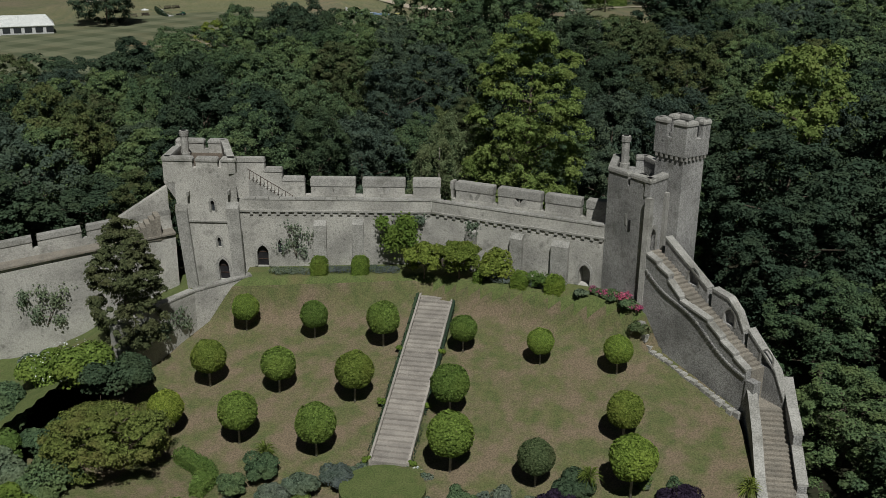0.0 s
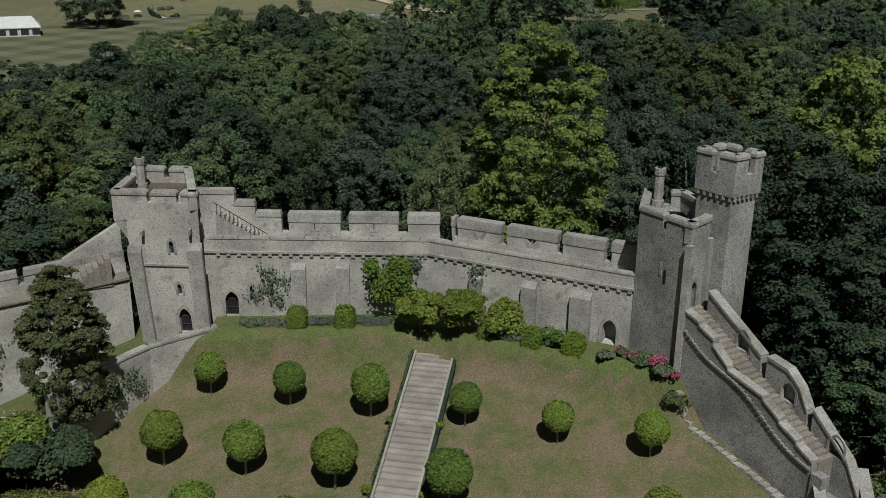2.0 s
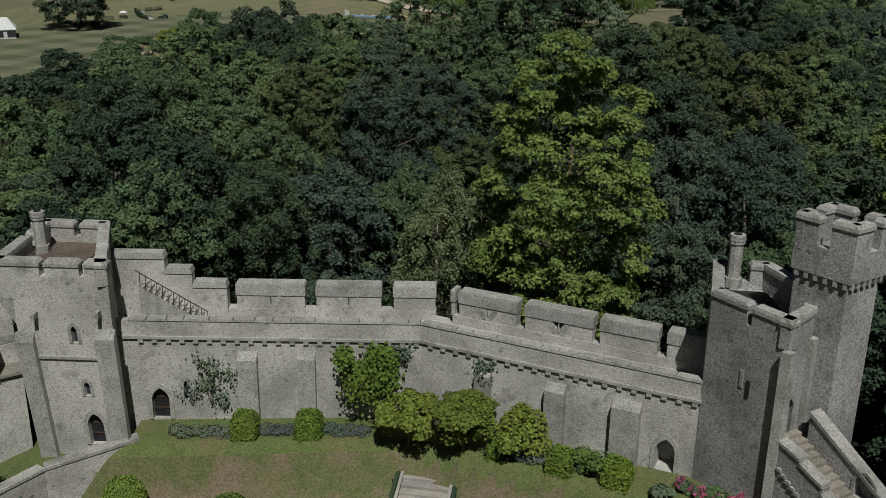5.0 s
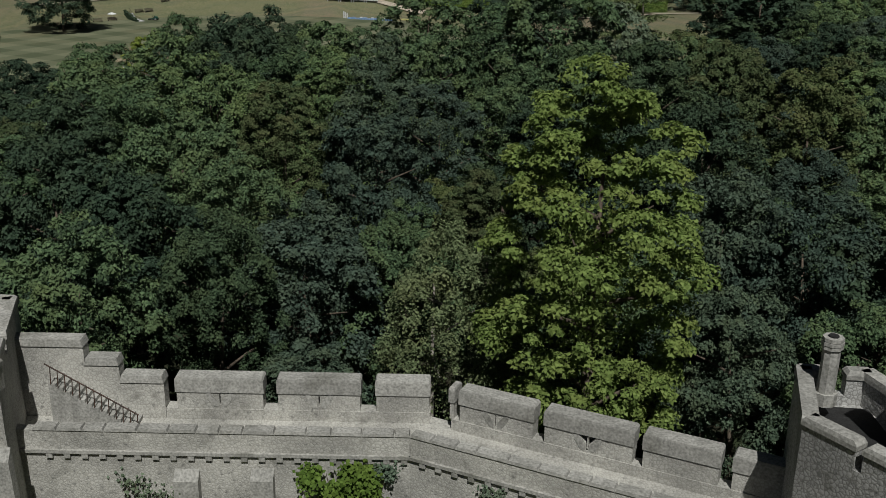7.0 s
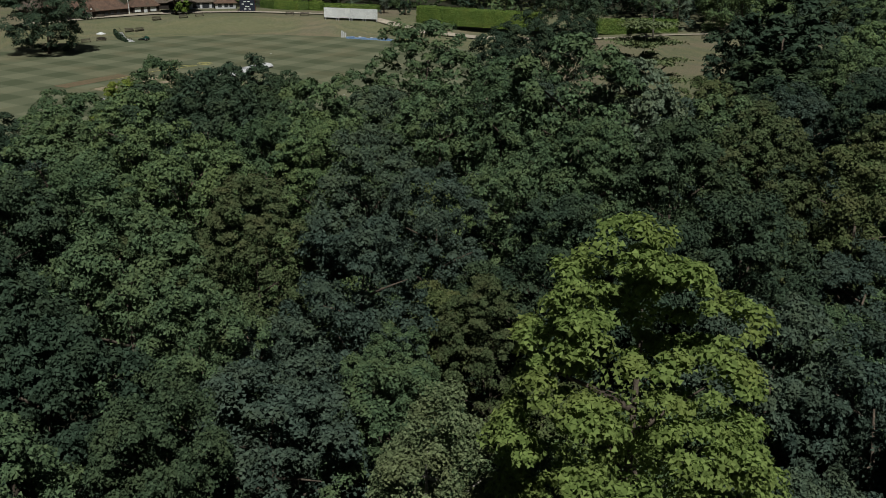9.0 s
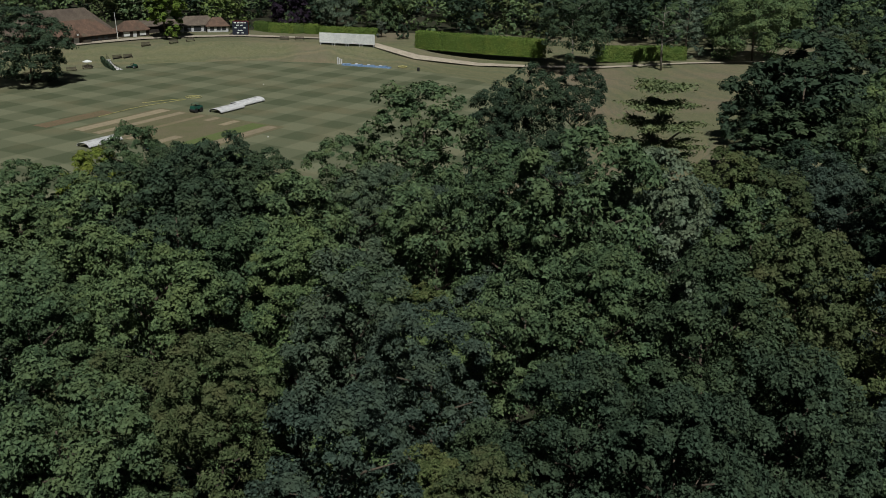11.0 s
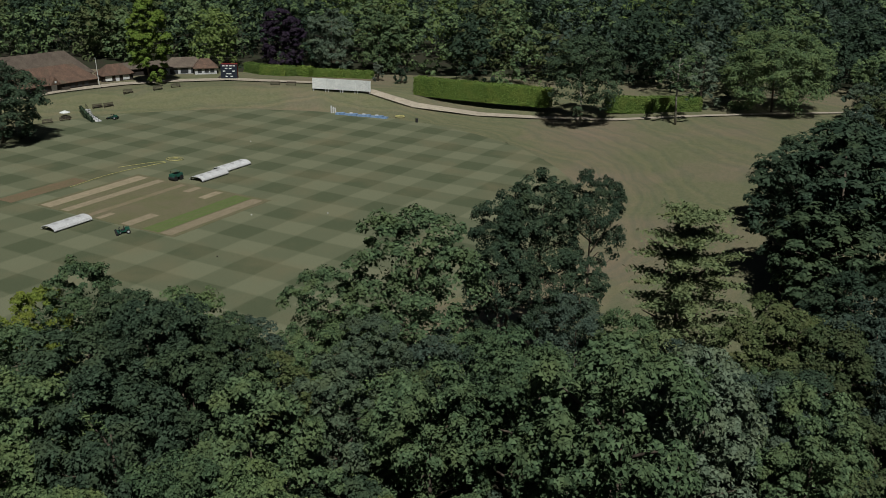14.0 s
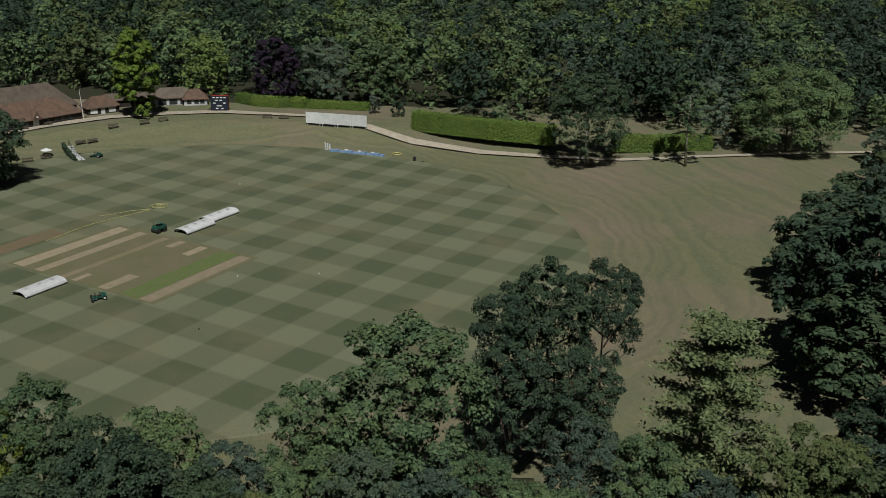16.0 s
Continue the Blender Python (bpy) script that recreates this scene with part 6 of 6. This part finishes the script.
# sight screen
ss = thing("sight_screen", "long white boarded sight screen on the bank", "sight screen")
SS = Line((-39.4, 362.3), (-23.1, 359.0))
for k in range(4):
    part("panel", prism(bmesh.new(), SS.quad(k * SS.len / 4 + 0.02, (k + 1) * SS.len / 4 - 0.02, 0, 0.12), -2.9, 0.0), WHITE, ss)
    for e in (0.3, SS.len / 4 - 0.4):
        part("leg", prism(bmesh.new(), SS.quad(k * SS.len / 4 + e, k * SS.len / 4 + e + 0.12, 0.02, 0.9), -3.6, -2.85), CANVAS, ss)

# score board
sb = thing("score_board", "dark blue score board hut with red side and blank number panels", "score board")
SB = Line((-67.2, 374.4), (-62.6, 374.9))
part("front", prism(bmesh.new(), SB.quad(0, SB.len, 0, 0.2), -3.4, 1.2), NAVY, sb)
part("hut", prism(bmesh.new(), SB.quad(0.05, SB.len, 0.2, 2.2), -3.5, 1.1), RED, sb, "red painted boarded side")
for r, row in enumerate(((0.5, 1.5, 2.5, 3.4), (1.2, 2.4), (0.6, 3.3), (1.6,), (1.3, 2.7))):
    for u in row:
        part("number_panel", prism(bmesh.new(), SB.quad(u, u + (0.7 if r != 3 else 1.4), -0.04, 0.02), 0.65 - r * 0.75, 0.95 - r * 0.75), WHITE, sb)
part("plinth", prism(bmesh.new(), SB.quad(-0.4, SB.len + 0.3, -0.5, 0.0), -3.6, -3.15), WHITE, sb)
part("side_steps", prism(bmesh.new(), SB.quad(-1.8, -0.1, 0.2, 1.2), -3.6, [-3.3, -2.0, -2.0, -3.3]), BENCH, sb)


def hipped_roof(bm, ln, s0, s1, d0, d1, z0, z1, hip):
    """A hipped roof with eaves over a block along a line."""
    e = [ln.at(s0, d0), ln.at(s1, d0), ln.at(s1, d1), ln.at(s0, d1)]
    lo = [bm.verts.new((*p, z0)) for p in e]
    lo2 = [bm.verts.new((*p, z0 - 0.18)) for p in e]
    mid = (d0 + d1) / 2
    hi = [bm.verts.new((*ln.at(s0 + hip, mid), z1)), bm.verts.new((*ln.at(s1 - hip, mid), z1))]
    bm.faces.new((lo[0], lo[1], hi[1], hi[0]))
    bm.faces.new((lo[2], lo[3], hi[0], hi[1]))
    bm.faces.new((lo[1], lo[2], hi[1]))
    bm.faces.new((lo[3], lo[0], hi[0]))
    for i in range(4):
        j = (i + 1) % 4
        bm.faces.new((lo2[i], lo2[j], lo[j], lo[i]))
    bm.faces.new(lo2[::-1])
    return bm


def house(name, label, a, b, depth, wall_h, ridge, hip, roof, wall, base=-3.4, over=0.5):
    t = thing(name, label, "building")
    ln = Line(a, b)
    part("wall", prism(bmesh.new(), ln.quad(0, ln.len, 0, depth), base - 0.5, base + wall_h), wall, t)
    part("roof", hipped_roof(bmesh.new(), ln, -over, ln.len + over, -over, depth + over, base + wall_h, base + ridge, hip), roof, t)
    return t, ln


pav, PLn = house("pavilion", "long black-boarded pavilion with a brown tiled hipped roof", (-112.5, 341.5), (-98.0, 361.5), 9.0, 2.4, 6.4, 5.0, ROOF_TILE, BOARDS)
for s in (2.0, 4.0, 6.2, 8.4, 14.5, 16.5, 18.5, 20.6):
    part("window", prism(bmesh.new(), PLn.quad(s, s + 1.2, -0.06, 0.05), -2.5, -1.5), GLASS, pav)
gb = bmesh.new()
v = [gb.verts.new((*PLn.at(s, d), z)) for s, d, z in ((10.0, -0.9, -1.1), (13.0, -0.9, -1.1), (11.5, -0.9, 1.0), (10.0, 2.0, -1.1), (13.0, 2.0, -1.1), (11.5, 2.6, 1.0))]
for f in ((0, 1, 2), (3, 5, 4), (0, 2, 5, 3), (1, 4, 5, 2), (0, 3, 4, 1)):
    gb.faces.new([v[i] for i in f])
part("porch_gable", gb, ROOF_TILE, pav)
part("porch_door", prism(bmesh.new(), PLn.quad(10.7, 12.3, -0.12, 0.05), -3.4, -1.2), CANVAS, pav, "pale glazed porch door")
part("clock", prism(bmesh.new(), PLn.quad(11.25, 11.75, -1.0, -0.9), -0.6, -0.1), WHITE, pav)
house("barn", "long grey-brown roofed barn behind the pavilion", (-121.0, 347.5), (-102.5, 370.0), 8.0, 2.6, 8.6, 6.0, THATCH, BOARDS)
hut, HLn = house("tea_hut", "small hut with a brown tiled hipped roof and white windows", (-98.0, 366.0), (-91.5, 371.5), 5.0, 2.2, 4.8, 2.6, ROOF_TILE, BOARDS)
for s in (0.6, 5.6):
    part("window", prism(bmesh.new(), HLn.quad(s, s + 1.9, -0.06, 0.05), -2.8, -1.5), WHITE, hut, "white framed window")
part("door", prism(bmesh.new(), HLn.quad(3.5, 4.6, -0.06, 0.05), -3.4, -1.3), CANVAS, hut)
house("long_shed", "long low shed with a dark flat-pitched roof", (-97.0, 375.0), (-84.0, 383.0), 6.0, 2.4, 3.8, 2.0, THATCH, BOARDS)
sh2, S2 = house("club_house", "low club house with a grey roof", (-84.5, 380.5), (-74.5, 384.5), 6.0, 2.4, 4.8, 2.5, THATCH, CANVAS)
for s in (1.0, 4.0, 7.0):
    part("window", prism(bmesh.new(), S2.quad(s, s + 2.2, -0.06, 0.05), -2.9, -1.4), GLASS, sh2)
sh3, S3 = house("kiosk", "small kiosk with a brown tiled hipped roof", (-76.5, 381.5), (-70.5, 383.5), 5.0, 2.2, 4.6, 2.4, ROOF_TILE, CANVAS)
for s in (0.8, 2.8, 4.4):
    part("window", prism(bmesh.new(), S3.quad(s, s + 1.2, -0.06, 0.05), -2.6, -1.5), GLASS, sh3)
pole = thing("flag_pole", "tall white flag pole before the pavilion", "flag pole", at=pose(-97.4, 361.0, -3.4))
part("mast", tube(bmesh.new(), [(0, 0, -0.3), (-0.5, 0, 8.2)], [0.12, 0.06], 8), WHITE, pole)
part("foot", box(bmesh.new(), -0.5, 0.5, -0.5, 0.5, -0.3, 0.1), CANVAS, pole)


def park_bench(x, y, turn):
    z = float(land_z(np.array(x), np.array(y))) + 0.1
    t = thing("park_bench", "dark weathered timber bench on the bank", "bench", "benches on the bank", at=pose(x, y, z, 0, 0, turn))
    for k in range(3):
        part("seat_slat", box(bmesh.new(), -1.3, 1.3, -0.3 + k * 0.2, -0.14 + k * 0.2, 0.42, 0.48), BENCH, t)
        part("back_slat", box(bmesh.new(), -1.3, 1.3, 0.3, 0.36, 0.58 + k * 0.18, 0.7 + k * 0.18), BENCH, t)
    for xx in (-1.25, 1.15):
        part("leg", box(bmesh.new(), xx, xx + 0.1, -0.28, 0.36, -0.1, 0.44), BENCH, t)


for x, y in ((-93.0, 346), (-90.6, 347.6), (-87.3, 354), (-98.0, 336.5), (-101.0, 333), (-80.5, 358), (-76.5, 361), (-50.5, 367.5), (-46.0, 367.2), (-107.5, 347.0), (-103.5, 352.6)):
    park_bench(x, y, 40 if x < -70 else 0)
par = thing("parasol", "round white parasol on the grass bank", "parasol", at=pose(-98.5, 338.0, float(land_z(np.array(-98.5), np.array(338.0))) + 0.1))
part("pole", tube(bmesh.new(), [(0, 0, -0.2), (0, 0, 2.1)], [0.04, 0.04], 6), CANVAS, par)
bm = bmesh.new()
tip = bm.verts.new((0, 0, 2.3))
ring = [bm.verts.new((1.3 * math.cos(k * math.pi / 5), 1.3 * math.sin(k * math.pi / 5), 1.8)) for k in range(10)]
low = [bm.verts.new((1.3 * math.cos(k * math.pi / 5), 1.3 * math.sin(k * math.pi / 5), 1.72)) for k in range(10)]
for k in range(10):
    bm.faces.new((tip, ring[k], ring[(k + 1) % 10]))
    bm.faces.new((ring[k], low[k], low[(k + 1) % 10], ring[(k + 1) % 10]))
part("canopy", bm, WHITE, par)
bst = tagged(new("bank_steps"), "concrete steps with rail down the grass bank", "steps", kind="structure")
BS = Line((-89.3, 335.8), (-95.5, 344.5))
bank = lambda f: float(land_z(*[np.array(v) for v in BS.at(f * BS.len + 0.4)])) + 0.25
for k in range(14):
    part("step", prism(bmesh.new(), BS.quad(k * BS.len / 14, (k + 1) * BS.len / 14 - 0.04, -0.9, 0.9), -8, bank(k / 14)), CANVAS, bst)
part("handrail", tube(bmesh.new(), [(*BS.at(0), bank(0) + 0.9), (*BS.at(BS.len * 0.5), bank(0.5) + 0.9), (*BS.at(BS.len), bank(1) + 0.9)], [0.05, 0.05, 0.05], 6), BLACK, bst)
for k in range(6):
    x, y = BS.at(k * BS.len / 5)
    part("rail_post", tube(bmesh.new(), [(x, y, bank(k / 5) - 0.3), (x, y, bank(k / 5) + 0.9)], [0.04, 0.04], 6), BLACK, bst)
clipped("clipped_hedge", "low hedge beside the bank steps", "hedge", LEAF_DARK, 77, BS.quad(0, BS.len, 1.0, 1.7), -8.0, [bank(0) + 0.5, bank(1) + 0.5, bank(1) + 0.5, bank(0) + 0.5], 0.3, 12, "hedges by the track", 0.1)

# the white marquee
mq = thing("marquee", "long white marquee with a dark window front", "marquee")
MQ = Line((-133.0, 282.0), (-111.5, 291.0))
part("wall", prism(bmesh.new(), MQ.quad(0, MQ.len, 0, 9.0), -8.0, -5.0), CANVAS, mq)
part("roof", hipped_roof(bmesh.new(), MQ, -0.3, MQ.len + 0.3, -0.3, 9.3, -5.0, -2.4, 2.0), WHITE, mq)
for k in range(8):
    part("window", prism(bmesh.new(), MQ.quad(1.0 + k * 2.9, 3.0 + k * 2.9, -0.06, 0.04), -7.0, -5.5), GLASS, mq)

# single trees round the field
for nm, lb, lf, bk, sd, x, y, h, r, low, cl, per in (
        ("lime_tree", "tall light green tree before the pavilion", LEAF_BOX, BARK, 301, -84.5, 365.0, 23.5, 6.0, 1.0, 150, 70),
        ("broadleaf_tree", "round dark green tree on the meadow", LEAF_DARK, PALE_BARK, 302, 31.0, 335.5, 22.0, 9.5, 3.6, 130, 50),
        ("broadleaf_tree", "thin open tree with a pale trunk", LEAF_MID, PALE_BARK, 303, 53.0, 329.0, 20.0, 5.6, 6.0, 40, 34),
        ("copper_beech", "dark purple copper beech behind the hedge", LEAF_PURPLE, BARK, 304, -52.5, 393.0, 18.5, 7.0, 1.0, 130, 60),
        ("broadleaf_tree", "rounded pale green tree behind the hedge", LEAF_GREY, BARK, 305, -38.0, 393.0, 18.5, 7.0, 0.8, 130, 50),
        ("broadleaf_tree", "rounded green tree behind the hedge", LEAF_MID, BARK, 306, -23.0, 392.0, 19.0, 7.0, 0.8, 130, 50),
        ("small_conifer", "small grey conifer at the end of the hedge", LEAF_LAVENDER, BARK, 307, -22.6, 377.0, 5.5, 1.7, 0.2, 20, 70),
        ("small_conifer", "small dark clipped conifer behind the track", LEAF_DARK, BARK, 308, -15.8, 374.0, 6.0, 2.0, 0.2, 22, 70),
        ("broadleaf_tree", "broad rounded green tree at the meadow edge", LEAF_MID, BARK, 309, 80.0, 343.0, 21.0, 13.5, 0.4, 160, 90),
        ("broadleaf_tree", "low grey-green tree at the meadow edge", LEAF_GREY, BARK, 310, 63.0, 348.0, 17.0, 8.0, 0.6, 50, 60),
        ("broadleaf_tree", "large dark tree beside the pavilion lawn", LEAF_DARK, BARK, 311, -103.0, 312.0, 19.0, 10.5, 0.6, 120, 90)):
    t = tree(nm, lb, "tree", lf, bk, sd, h, r, low, cl * 2, per, 0.42, "", 0.32, 7, spread=0.15, ruffle=0.3)
    t.matrix_basis = pose(x, y, float(land_z(np.array(x), np.array(y))), 0, 0, sd)
